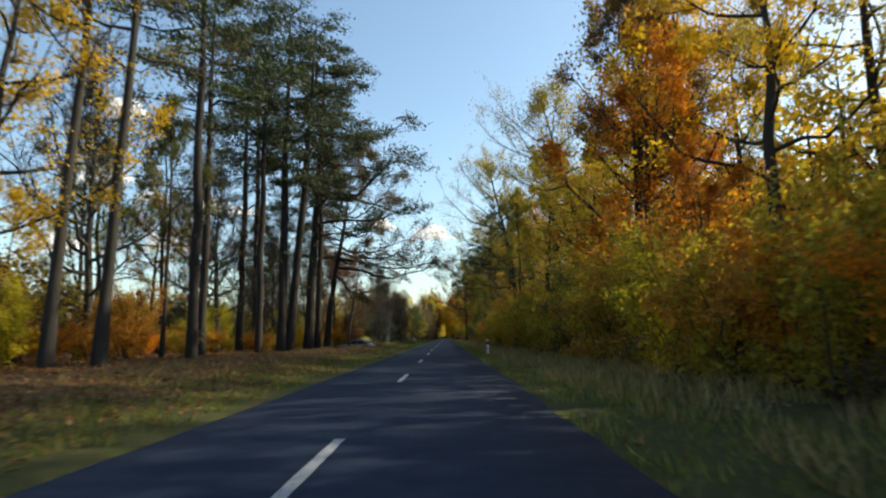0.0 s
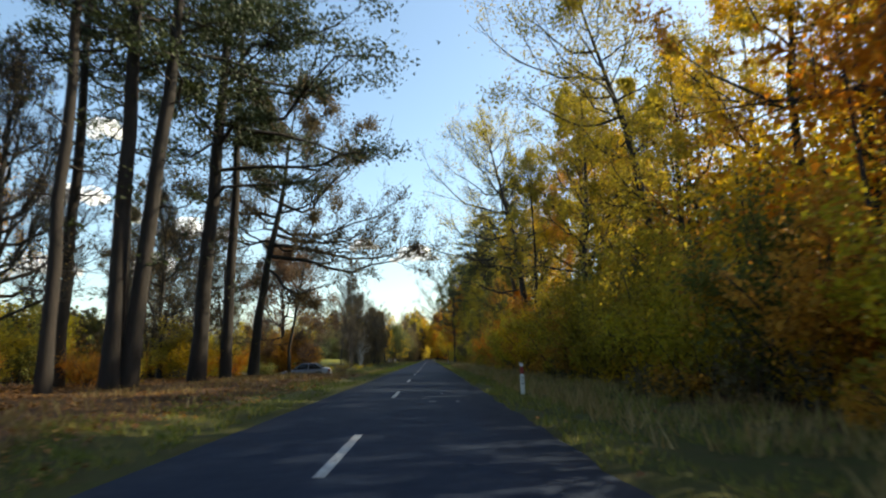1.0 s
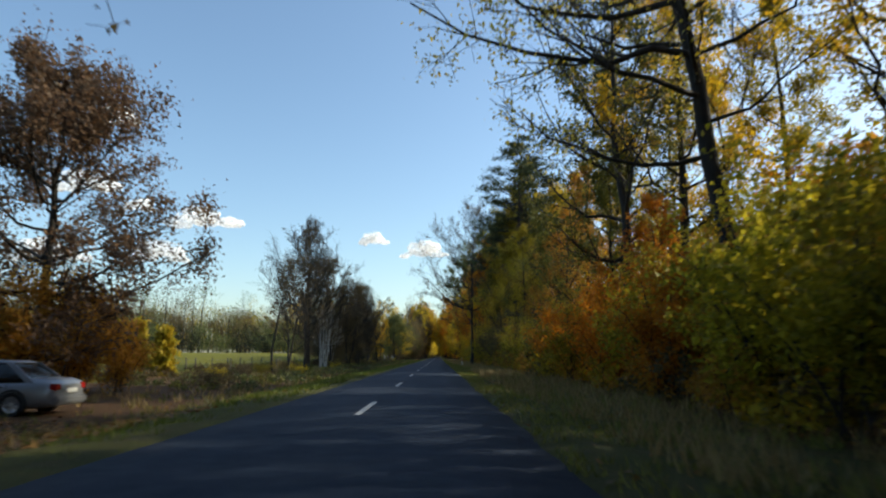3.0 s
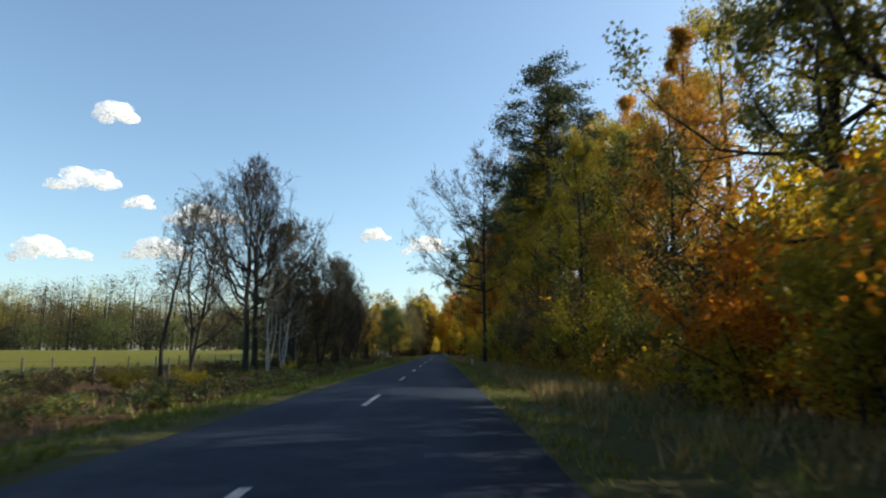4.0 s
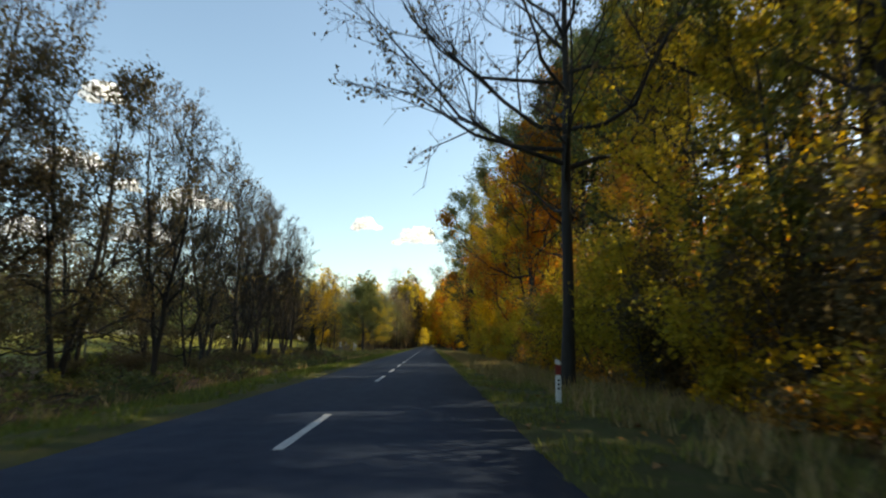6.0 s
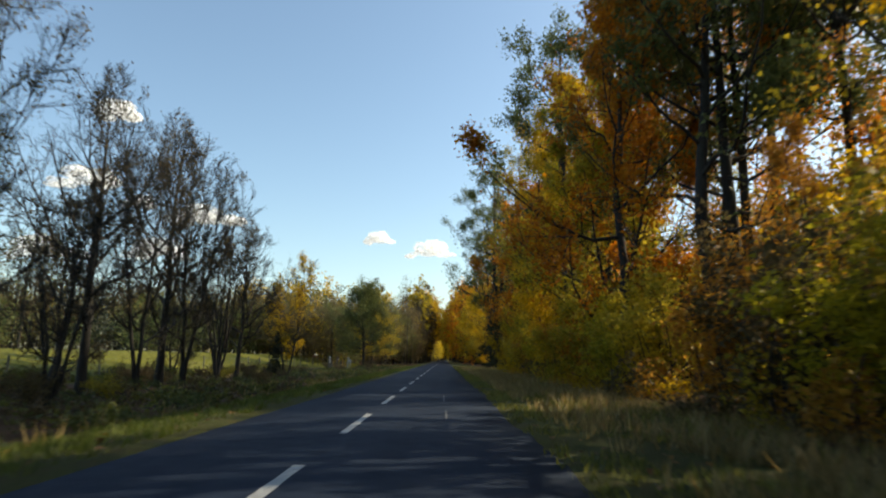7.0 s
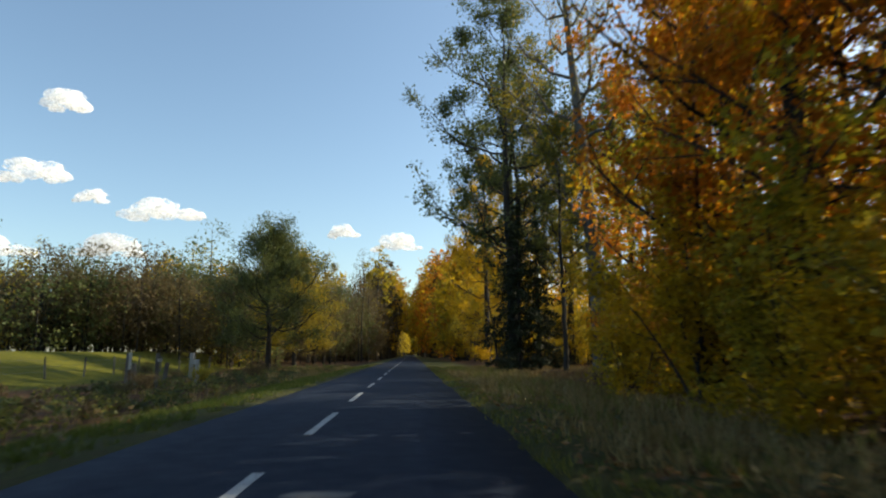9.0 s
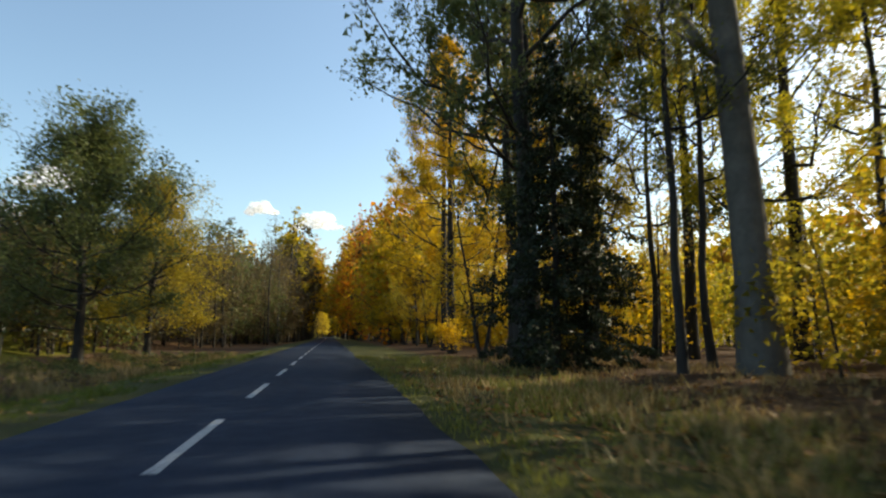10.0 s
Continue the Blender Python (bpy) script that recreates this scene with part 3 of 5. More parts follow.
proto("thin_lean", broadleaf(23, 11, 0.125, 0.5, 2.2, 9, 5, 4, 900, 0.13, lean=(0.13, 0.02), wob=0.25))
proto("bare_a", broadleaf(24, 13.5, 0.20, 0.20, 4.8, 24, 9, 7, 1800, 0.11, el=(38, 75), shape=0.4, loose=0.12, fine=True))
proto("bare_b", broadleaf(25, 12.5, 0.17, 0.16, 4.2, 26, 9, 6, 2600, 0.115, el=(40, 78), stems=2, shape=0.4, loose=0.16, fine=True))
proto("bare_multi", broadleaf(26, 9.5, 0.20, 0.22, 2.9, 30, 7, 5, 700, 0.10, el=(45, 80), stems=6, shape=0.4, loose=0.12, fine=True))
proto("alder", broadleaf(27, 10.5, 0.15, 0.08, 3.8, 22, 7, 5, 8500, 0.125, el=(20, 68), stems=2, shape=0.5, loose=0.25))
proto("brown_oak", broadleaf(28, 12.8, 0.24, 0.12, 5.3, 34, 8, 6, 44000, 0.155, el=(0, 66), shape=0.38, loose=0.3, clump=3.0))
proto("round_oak", broadleaf(29, 13.5, 0.26, 0.20, 5.4, 44, 8, 5, 48000, 0.16, el=(8, 74), shape=0.26, loose=0.34, clump=4.0))
proto("sapling", broadleaf(45, 10.0, 0.12, 0.16, 2.6, 26, 8, 6, 7500, 0.115, el=(40, 78), stems=2, shape=0.4, loose=0.16, fine=True))
proto("birch_stems", broadleaf(30, 8.5, 0.14, 0.30, 2.2, 18, 6, 5, 2200, 0.11, el=(35, 75), stems=4, loose=0.15))
proto("pine_a", pine(31, 27, 0.33, 0.5, 4.2, 44, 150, 0.145))
proto("pine_b", pine(32, 25, 0.25, 0.55, 3.6, 38, 190, 0.145))
proto("pine_c", pine(33, 26, 0.38, 0.47, 4.6, 56, 320, 0.16, extra=[(0.42, 5, 7.5), (0.47, -20, 8.5), (0.52, 15, 8.8), (0.58, -10, 8.0), (0.64, 25, 7.5), (0.72, 0, 6.5), (0.36, 30, 6.0)]))
proto("pine_d", pine(35, 25, 0.34, 0.50, 4.6, 50, 240, 0.15))
proto("spruce_a", spruce(34, 11.5, 0.14, 2.7, 32, 0.11, 0.05, 0.38))
proto("shrub_a", shrub(41, 4.0, 1.9, 13, 6000, 0.118))
proto("shrub_b", shrub(42, 2.6, 1.5, 11, 2900, 0.10))
proto("shrub_c", shrub(43, 5.2, 2.1, 13, 7200, 0.12))
proto("thuja", spruce(44, 3.4, 0.06, 0.75, 13, 0.26, 0.02))

LABEL = {
    "moss": "broadleaved forest tree still in dark green leaf",
    "dusk": "roadside tree with dull grey-brown autumn leaves",
    "gold": "broadleaved forest tree with golden yellow autumn leaves",
    "lime": "broadleaved forest tree with yellow-green autumn leaves",
    "orange": "broadleaved forest tree with deep orange autumn leaves",
    "olive": "broadleaved forest tree with olive and yellowing leaves",
    "brown": "broadleaved forest tree with rusty brown leaves",
    "green": "broadleaved forest tree still in dark green leaf",
    "grey": "nearly bare roadside tree with few brown leaves",
    "lemon": "small lemon yellow tree standing in for a sunlit gap",
}
SH_LABEL = {
    "dusk": "low roadside shrub with dull grey-brown leaves",
    "gold": "dense roadside shrub with golden autumn leaves",
    "lime": "dense roadside shrub with yellow-green leaves",
    "orange": "dense roadside shrub with orange autumn leaves",
    "olive": "dense roadside shrub with olive green leaves",
    "brown": "dense roadside shrub with brown withered leaves",
    "green": "dense roadside shrub with dark green leaves",
    "grey": "thin twiggy shrub with few brown leaves",
}
FOREST = "forest trees along the right-hand verge"

# ---- left side, bank with pines ----
PINE_LABEL = "tall Scots pine with bare trunk and dark green crown"
for key, x, y, s, turn in (("pine_b", -12.5, 31.5, 1.02, 20), ("pine_a", -12.0, 46.0, 1.0, 100), ("pine_b", -12.9, 43.6, 0.95, 210), 
                           ("pine_a", -12.2, 59.6, 0.92, 45), ("pine_b", -16.5, 50.5, 1.05, 150), ("pine_a", -17.5, 58.0, 0.96, 250), ("pine_b", -15.0, 39.0, 0.98, 80)):
    plant(key, x, y, s, turn, "needle", "pine", "pine_tree", PINE_LABEL, "pines on the roadside bank")
plant("pine_a", -11.5, 46.4, 0.94, 0, "needle", "pine", "pine_tree", "tall Scots pine leaning away from its close neighbour", "pines on the roadside bank", tilt=(0, 3.2))
plant("pine_c", -11.9, 54.3, 1.0, 0, "needle", "pine", "pine_tree", "tall Scots pine with long drooping boughs towards the road", "pines on the roadside bank", tilt=(0, 2.6))
for key, x, y, s, turn, pal in (("dark_stem", -13.0, 24.3, 1.1, 0, "grey"), ("dark_stem", -14.0, 22.8, 1.05, 20, "olive"), ("oak_b", -15.8, 22.0, 0.85, 40, "gold"), ("slim", -22, 38, 1.0, 60, "green"),
                                ("oak_b", -25, 45, 0.75, 300, "olive"), ("slim", -19, 64, 0.85, 90, "grey"), ("oak_b", -27, 58, 0.7, 20, "brown"), ("slim", -23, 70, 0.8, 10, "grey"),
                                ("maple_b", -19, 27, 0.75, 50, "gold"), ("maple_b", -24, 24, 0.9, 150, "gold"), ("slim", -16, 36, 0.9, 240, "green"), ("slim", -20, 44, 1.0, 340, "green"), ("bare_a", -18.5, 33, 1.15, 30, "grey"), ("bare_a", -21, 52, 1.1, 200, "grey")):
    plant(key, x, y, s, turn, pal, "dark", "tree", LABEL[pal], "trees on the roadside bank")
plant("verge_oak", -12.8, 67.4, 1.0, 0, "grey", "dark", "oak_tree", "leaning roadside oak with sparse browned leaves", "trees on the roadside bank")
plant("thin_lean", -10.8, 70.2, 1.0, 0, "grey", "dark", "tree", "thin leaning sapling with almost no leaves", "trees on the roadside bank")
for key, x, y, s, turn in (("bare_b", -19.0, 73.5, 0.9, 30), ("bare_a", -17.0, 62.0, 0.8, 0), ("alder", -20.5, 69.0, 1.0, 120), ("bare_b", -24.5, 62.0, 0.95, 200), ("alder", -24.0, 78.0, 1.0, 260), ("bare_a", -20.5, 79.0, 0.8, 300), ("bare_a", -17.0, 47.0, 0.95, 70)):
    plant(key, x, y, s, turn, "grey", "dark", "tree", LABEL["grey"], "trees on the roadside bank")
for x, y, s, turn in ((-14.8, 67.8, 0.98, 30), (-19.5, 66.0, 1.0, 200)):
    plant("alder", x, y, s, turn, "dusk", "dark", "tree", LABEL["dusk"], "trees on the roadside bank")
plant("brown_oak", -16.1, 90.5, 1.0, 0, "rust", "dark", "oak_tree", "round-crowned oak with rusty brown leaves beside the lay-by", "")
rg = random.Random(7)
for i in range(26):
    y = 12 + i * 2.3 + rg.uniform(-1, 1)
    pal = rg.choice(["orange", "gold", "brown", "olive", "orange"])
    plant("shrub_b", -rg.uniform(14, 20), y, rg.uniform(0.5, 1.0), rg.uniform(0, 360), pal, "dark", "shrub", SH_LABEL[pal], "undergrowth on the bank", "shrub")

thicket = random.Random(21)
for i in range(30):
    pal = thicket.choice(["gold", "olive", "green", "brown", "lime", "olive"])
    key, size = thicket.choice([("shrub_c", 0.75), ("shrub_a", 0.85), ("maple_b", 0.38)])
    plant(key, -thicket.uniform(15, 26), 18 + i * 2.1 + thicket.uniform(-1, 1), size * thicket.uniform(0.8, 1.15), thicket.uniform(0, 360), pal, "dark", "shrub", SH_LABEL[pal], "undergrowth on the bank", "shrub")

# ---- left side, beside the meadow ----
for key, x, y, s, turn, pal in (("bare_b", -12.3, 117.5, 0.74, 0, "grey"), ("thin_lean", -13.5, 117, 0.85, 30, "grey"), ("bare_a", -13.7, 130.9, 1.05, 0, "grey"), ("bare_a", -14.4, 135.2, 1.12, 110, "grey"),
                                ("alder", -13.2, 143.7, 1.2, 0, "grey"), ("alder", -11.9, 149.0, 1.0, 140, "dusk"), ("bare_b", -14.9, 147.2, 1.1, 20, "grey"), ("alder", -14.6, 145.5, 0.9, 70, "grey"), ("alder", -15.0, 155.5, 0.9, 110, "dusk"), ("bare_b", -11.2, 154.6, 0.9, 200, "grey"),
                                ("alder", -13.5, 159, 0.75, 20, "grey"), ("bare_b", -13.0, 165.0, 0.95, 40, "grey"), ("bare_a", -14.2, 174.8, 0.9, 0, "grey"), ("bare_b", -13.6, 178.0, 0.84, 80, "grey"), ("bare_multi", -13.8, 188.6, 1.0, 60, "grey"), ("bare_a", -15.0, 183.3, 0.98, 160, "grey"), ("bare_b", -14.0, 183.9, 0.95, 250, "grey"), ("alder", -17.5, 190.5, 0.62, 160, "dusk"),
                                ("bare_a", -14.2, 193.5, 0.75, 200, "grey"), ("sapling", -12.7, 201.5, 0.95, 0, "gold"), ("bare_multi", -12.4, 170.0, 0.75, 0, "grey")):
    plant(key, x, y, s, turn, pal, "dark", "tree", LABEL[pal], "trees beside the meadow")
for x, y, s, turn in ((-13.1, 139.2, 1.0, 0), (-12.2, 131.0, 0.8, 90), (-13.7, 146.0, 0.9, 40)):
    plant("birch_stems", x, y, s, turn, "grey", "birch", "birch_tree", "clump of slender white birch stems, nearly leafless", "birches beside the meadow")
for x, y, s, pal in ((-15.8, 150.0, 0.85, "dusk"), (-12.6, 162.0, 0.7, "dusk"), (-17.5, 169.0, 0.9, "dusk"), (-17.0, 177.0, 0.8, "grey"), (-18.5, 161.0, 0.8, "grey")):
    plant("alder", x, y, s, x * 50, pal, "dark", "tree", LABEL["grey"], "trees beside the meadow")
for x, y, s in ((-14.0, 89.5, 1.06), (-18.3, 90.5, 1.19), (-16.5, 92.5, 1.25), (-13.6, 92.0, 0.75), (-16.0, 89.0, 1.12)):
    plant("shrub_a", x, y, s, x * 40, "brown", "dark", "shrub", "low rusty brown branches below the oak", "bushes behind the lay-by", "shrub")
plant("spruce_a", -13.1, 199.4, 0.32, 0, "fir", "dark", "spruce_tree", "small dark young spruce beside the road", "")
plant("round_oak", -12.9, 251.5, 0.82, 0, "moss", "dark", "oak_tree", "round-crowned oak still in green leaf at the verge", "", flat=1.18)
plant("round_oak", -12.9, 264.0, 0.8, 140, "olive", "dark", "oak_tree", "smaller oak with yellowing leaves behind the green one", "", flat=1.05)
for i in range(40):
    y = 96 + i * 3.6 + rg.uniform(-2, 2)
    pal = rg.choice(["grey", "dusk", "olive", "grey"])
    plant("shrub_b", -rg.uniform(9.5, 16), y, rg.uniform(0.25, 0.6), rg.uniform(0, 360), pal, "dark", "shrub", SH_LABEL[pal], "low shrubs beside the meadow", "shrub")
for i in range(14):
    plant("thuja", -46 + i * 2.0 + rg.uniform(-0.5, 0.5), 112 + rg.uniform(-2, 2), rg.uniform(0.8, 1.25), rg.uniform(0, 360), "olive", "dark", "thuja", "columnar yellow-green garden conifer in a hedge", "conifer hedge", "tree")

# left side, woods past the meadow
def sunny(spots):
    """Leaves a gap in the forest where the sun comes through to the road."""
    return [s for s in spots if not 103 + 0.28 * s[0] < s[1] < 107 + 0.3 * s[0] and not 163 + 0.3 * s[0] < s[1] < 169 + 0.3 * s[0]]


def far_gap(spots):
    """Leaves the sun a way to the yellow trees that stand for the glow at the end of the road."""
    return [s for s in spots if s[0] < 0 or not 492 + 0.3 * s[0] < s[1] < 514 + 0.3 * s[0]]


def spread_spots(n, x0, x1, y0, y1, h0, h1, r0, r1):
    return [(rg.uniform(x0, x1), rg.uniform(y0, y1), rg.uniform(h0, h1), rg.uniform(r0, r1)) for _ in range(n)]


for pal, k in (("grey", 1), ("dusk", 2), ("green", 3), ("dusk", 4)):
    woods("woodland", spread_spots(14, -44, -17, 262, 300, 9, 13, 2.8, 4.0) + spread_spots(16, -34, -9, 300, 350, 12, 17, 3.0, 4.6), ("dusk", "grey", "moss", "dusk")[k - 1], "mixed autumn woodland behind the meadow", 1450, 0.30, 0.02, k + 70)
    spots = spread_spots(40, -190, -22, 285, 335, 12, 20, 4.0, 6.0) + spread_spots(10, -60, -20, 268, 290, 7, 12, 3, 4) + spread_spots(22, -240, -72, 245, 325, 17, 24, 5, 7)
    if k in (1, 4):
        spots += spread_spots(16, -20, -8.5, 330, 360, 14, 20, 4.0, 5) + spread_spots(30, -16, -7.5, 360, 530, 22, 31, 4.5, 6)
    if k in (2, 3):
        spots += spread_spots(12, -150, -50, 120, 200, 3, 6, 2, 3) + spread_spots(12, -80, -34, 60, 110, 5, 9, 3, 4)
    if pal != "green":
        spots += spread_spots(26, -50, -22, 0, 78, 3.0, 5.5, 2.0, 3.0)
    woods("woodland", spots, ("dusk", "olive", "moss", "grey")[k - 1], "mixed autumn woodland behind the meadow", 1100, 0.36, 0.02, k)
for pal, k in (("moss", 17), ("fir", 18)):
    woods("woodland", spread_spots(34, -200, -36, 238, 268, 5.5, 9, 3.6, 5.0), pal, "dark hedge of low trees along the far side of the meadow", 900, 0.34, 0.0, k)
for pal, k in (("grey", 19), ("dusk", 20), ("moss", 25)):
    woods("woodland", [(-55 - 8.5 * i - 3 * k % 7, 268 + (i * 37 + k * 11) % 30, 12 + (i * 7 + k) % 5, 4.5 + (i % 3) * 0.5) for i in range(11)], pal, "mixed autumn woodland behind the meadow", 1100, 0.42, 0.0, k)
for pal, k in (("dusk", 8), ("green", 9), ("grey", 10)):
    hedge = [(rg.uniform(-20.5, -15.5), rg.uniform(96, 222), rg.uniform(0.3, 0.95), rg.uniform(0.7, 1.4)) for _ in range(46)] + [(rg.uniform(-40, -20), rg.uniform(84, 104), rg.uniform(0.4, 1.1), rg.uniform(0.8, 1.5)) for _ in range(16)]
    woods("hedgerow", hedge, pal, "low tangled hedge of brambles before the meadow", 260, 0.16, 0.0, k)
for pal, k in (("moss", 91), ("green", 92), ("grey", 93), ("moss", 94)):
    weeds = [(rg.uniform(-14.5, -6.6), rg.uniform(92, 262), rg.uniform(0.18, 0.55), rg.uniform(0.5, 1.2)) for _ in range(110)]
    woods("weeds", weeds, pal, "low dark tangle of weeds and brambles beside the road", 170, 0.12, 0.0, k)
for pal, k in (("gold", 11), ("olive", 12)):
    woods("woodland", spread_spots(40, -160, 160, 560, 660, 16, 30, 5, 8) + spread_spots(26, -16, 18, 532, 560, 20, 34, 4, 6), pal, "distant autumn woods where the road ends", 500, 1.2, 0.0, k)

for pal, k in (("gold", 13), ("olive", 14), ("dusk", 15)):
    woods("woodland", spread_spots(6, -9.5, -6.0, 345, 425, 25, 31, 3.5, 4.2) + spread_spots(5, 5.5, 8, 350, 425, 25, 31, 3.5, 4.2) + spread_spots(11, -75, -12, 362, 415, 25, 32, 5, 7), pal, "tall sunlit autumn wood closing the meadow", 700, 0.8, 0.05, k)

for pal, k in (("gold", 16), ("olive", 17), ("brown", 18)):
    woods("woodland", spread_spots(7, -9.5, -6.0, 362, 480, 25, 31, 5.5, 7.0) + spread_spots(7, 4.0, 7.5, 368, 480, 25, 31, 5.5, 7.0), pal, "tall trees arching over the far road", 800, 0.7, 0.30, k)

# ---- right side, named trees ----
plant("leaning_oak", 14.3, 57.5, 1.0, 0, "olive", "dark", "oak_tree", "tall leaning oak with sparse olive leaves", FOREST)
plant("fork_oak", 10.4, 84.6, 1.0, 0, "olive", "dark", "oak_tree", "forked dark oak with thinning crown over the road", FOREST)
plant("oak_b", 10.5, 63.7, 0.95, 40, "olive", "dark", "oak_tree", LABEL["olive"], FOREST)
plant("slim", 10.6, 34.4, 1.3, 90, "grey", "dark", "tree", "tall slender dark trunk with thin twiggy crown", FOREST)
plant("oak_a", 14.5, 38.5, 1.1, 200, "gold", "dark", "oak_tree", LABEL["gold"], FOREST)
plant("maple_a", 10.4, 31.5, 1.2, 20, "orange", "dark", "maple_tree", LABEL["orange"], FOREST)
plant("maple_b", 9.6, 24.5, 0.72, 120, "orange", "dark", "maple_tree", LABEL["orange"], FOREST)
plant("bare_a", 19.0, 74.0, 1.5, 0, "grey", "beech", "tree", "tall bare tree with pale grey upright twigs", FOREST)
plant("oak_b", 13.5, 26.0, 1.12, 77, "gold", "dark", "oak_tree", LABEL["gold"], FOREST)
plant("oak_b", 15.5, 71.0, 0.9, 140, "gold", "dark", "oak_tree", LABEL["gold"], FOREST)
plant("slim", 8.6, 73.5, 1.1, 200, "olive", "dark", "tree", LABEL["olive"], FOREST)
plant("maple_a", 10.0, 92.5, 0.6, 20, "orange", "dark", "maple_tree", LABEL["orange"], FOREST)
plant("dark_stem", 13.6, 82.8, 1.1, 180, "olive", "dark", "tree", "tall dark trunk leaning towards the road, thin olive crown", FOREST, tilt=(0, -9))
plant("oak_a", 13.5, 98.0, 1.0, 250, "gold", "dark", "oak_tree", LABEL["gold"], FOREST)
plant("oak_b", 10.0, 97.0, 1.1, 250, "green", "dark", "oak_tree", LABEL["green"], FOREST)
plant("road_ash", 4.7, 148.3, 1.0, 0, "grey", "dark", "ash_tree", "slender roadside ash with almost leafless crown", FOREST)
plant("pine_d", 11.0, 145.5, 1.18, 0, "needle", "pine", "pine_tree", PINE_LABEL, FOREST)
for x, y, s, turn, pal in ((16.3, 149.5, 1.5, 10, "gold"), (17.6, 151.6, 1.45, 90, "olive"), (7.3, 116.5, 0.72, 200, "olive"), (7.5, 122.5, 0.66, 40, "olive"), (11.5, 160.5, 1.1, 150, "gold"), (7.3, 186.5, 1.15, 300, "gold"), (7.5, 197.0, 1.1, 60, "olive")):
    plant("slim", x, y, s, turn, pal, "dark", "tree", LABEL[pal], FOREST)
plant("pine_d", 10.0, 140.4, 1.0, 40, "needle", "pine", "pine_tree", PINE_LABEL, FOREST)
plant("big_beech", 11.9, 231.4, 1.0, 0, "olive", "beech", "beech_tree", "massive smooth grey beech trunk leaning to the road", FOREST)
plant("spruce_a", 7.4, 235.4, 1.0, 0, "fir", "dark", "spruce_tree", "dark green spruce at the forest edge", FOREST)
plant("spruce_a", 9.0, 236.6, 0.92, 60, "fir", "dark", "spruce_tree", "dark green spruce at the forest edge", FOREST)
plant("oak_b", 8.6, 242.5, 1.25, 130, "moss", "dark", "oak_tree", "spreading oak in dark green leaf over the verge", FOREST)
plant("oak_a", 7.6, 238.6, 1.27, 0, "moss", "dark", "oak_tree", "spreading oak in dark green leaf over the verge", FOREST)
# oak added behind the spruces, its dark leaf colour stands in for shade
plant("oak_a", 14.2, 248.0, 1.0, 200, "moss", "dark", "oak_tree", LABEL["green"], FOREST)
plant("oak_a", 9.2, 246, 1.0, 30, "moss", "dark", "oak_tree", "spreading oak in dark green leaf over the verge", FOREST)
for i in range(16):
    y = 243 + i * 4.0 + rg.uniform(-1, 1)
    pal = rg.choice(("gold", "gold", "olive", "olive"))
    plant(rg.choice(["maple_a", "beech_a", "maple_b"]), (8.2 if i % 2 else 13.0) + rg.uniform(-0.8, 0.8), y, rg.uniform(0.8, 1.1), rg.uniform(0, 360), pal, "dark", "tree", LABEL[pal], FOREST)
for x, y, s, turn in ((16.0, 237.0, 0.75, 10), (19.5, 231.0, 0.7, 120), (17.0, 243.0, 0.8, 220), (14.5, 226.0, 0.62, 40), (16.5, 222.0, 0.8, 300), (18.0, 226.5, 0.85, 70), (20.5, 240.0, 0.9, 160), (22.0, 222.0, 0.9, 10)):
    # the moss beech is dark in place of the shade between the trunks
    pal = "moss" if turn == 220 else "olive" if turn in (120, 300) else "lime"
    plant("beech_a", x, y, 1.25 * s, turn, pal, "dark", "beech_tree", LABEL[pal], FOREST)
for x, y, s, pal in ((6.9, 212.5, 0.75, "gold"), (7.8, 215.5, 0.8, "gold"), (9.3, 217.5, 0.9, "orange"), (10.6, 220.0, 0.85, "gold"), (12.2, 222.5, 0.95, "gold"), (13.5, 225.5, 0.9, "gold"), (9.0, 213.5, 1.0, "brown"), (11.2, 216.0, 1.0, "gold"), (13.4, 219.5, 1.0, "gold"), (15.2, 229.0, 0.9, "gold")):
    plant("shrub_a", x, y, s, x * 77, pal, "dark", "shrub", SH_LABEL[pal], "shrubs at the forest edge", "shrub")
plant("oak_a", 9.0, 194.0, 1.15, 75, "moss", "dark", "oak_tree", LABEL["green"], FOREST)
plant("oak_b", 10.8, 174.0, 1.15, 15, "moss", "dark", "oak_tree", LABEL["green"], FOREST)
for x, y, s, pal in ((8.4, 105.0, 0.8, "olive"), (10.0, 107.0, 0.95, "brown"), (11.6, 104.5, 1.0, "olive"), (13.0, 107.5, 1.2, "brown"), (9.4, 102.6, 1.0, "olive")):
    plant("shrub_b", x, y, s, x * 61, pal, "dark", "shrub", SH_LABEL[pal], "shrubs at the forest edge", "shrub")
plant("maple_b", 9.7, 155.5, 0.6, 20, "olive", "dark", "maple_tree", LABEL["olive"], FOREST)
plant("maple_b", 9.4, 165.5, 0.62, 120, "brown", "dark", "maple_tree", LABEL["brown"], FOREST)
plant("shade_oak", 13.0, 161.5, 0.92, 60, "moss", "dark", "oak_tree", LABEL["green"], FOREST)
plant("maple_a", 9.8, 109.8, 0.85, 50, "brown", "dark", "maple_tree", LABEL["brown"], FOREST)
plant("slim", 15.5, 104.0, 1.15, 150, "olive", "dark", "tree", LABEL["olive"], FOREST)
plant("slim", 17.2, 100.5, 1.1, 250, "gold", "dark", "tree", LABEL["gold"], FOREST)
plant("shade_oak", 15.2, 171.5, 0.95, 40, "moss", "dark", "oak_tree", LABEL["green"], FOREST)
plant("shade_oak", 13.2, 176.0, 1.0, 110, "moss", "dark", "oak_tree", LABEL["green"], FOREST)
plant("beech_a", 17.0, 180.5, 1.1, 210, "brown", "dark", "beech_tree", LABEL["brown"], FOREST)
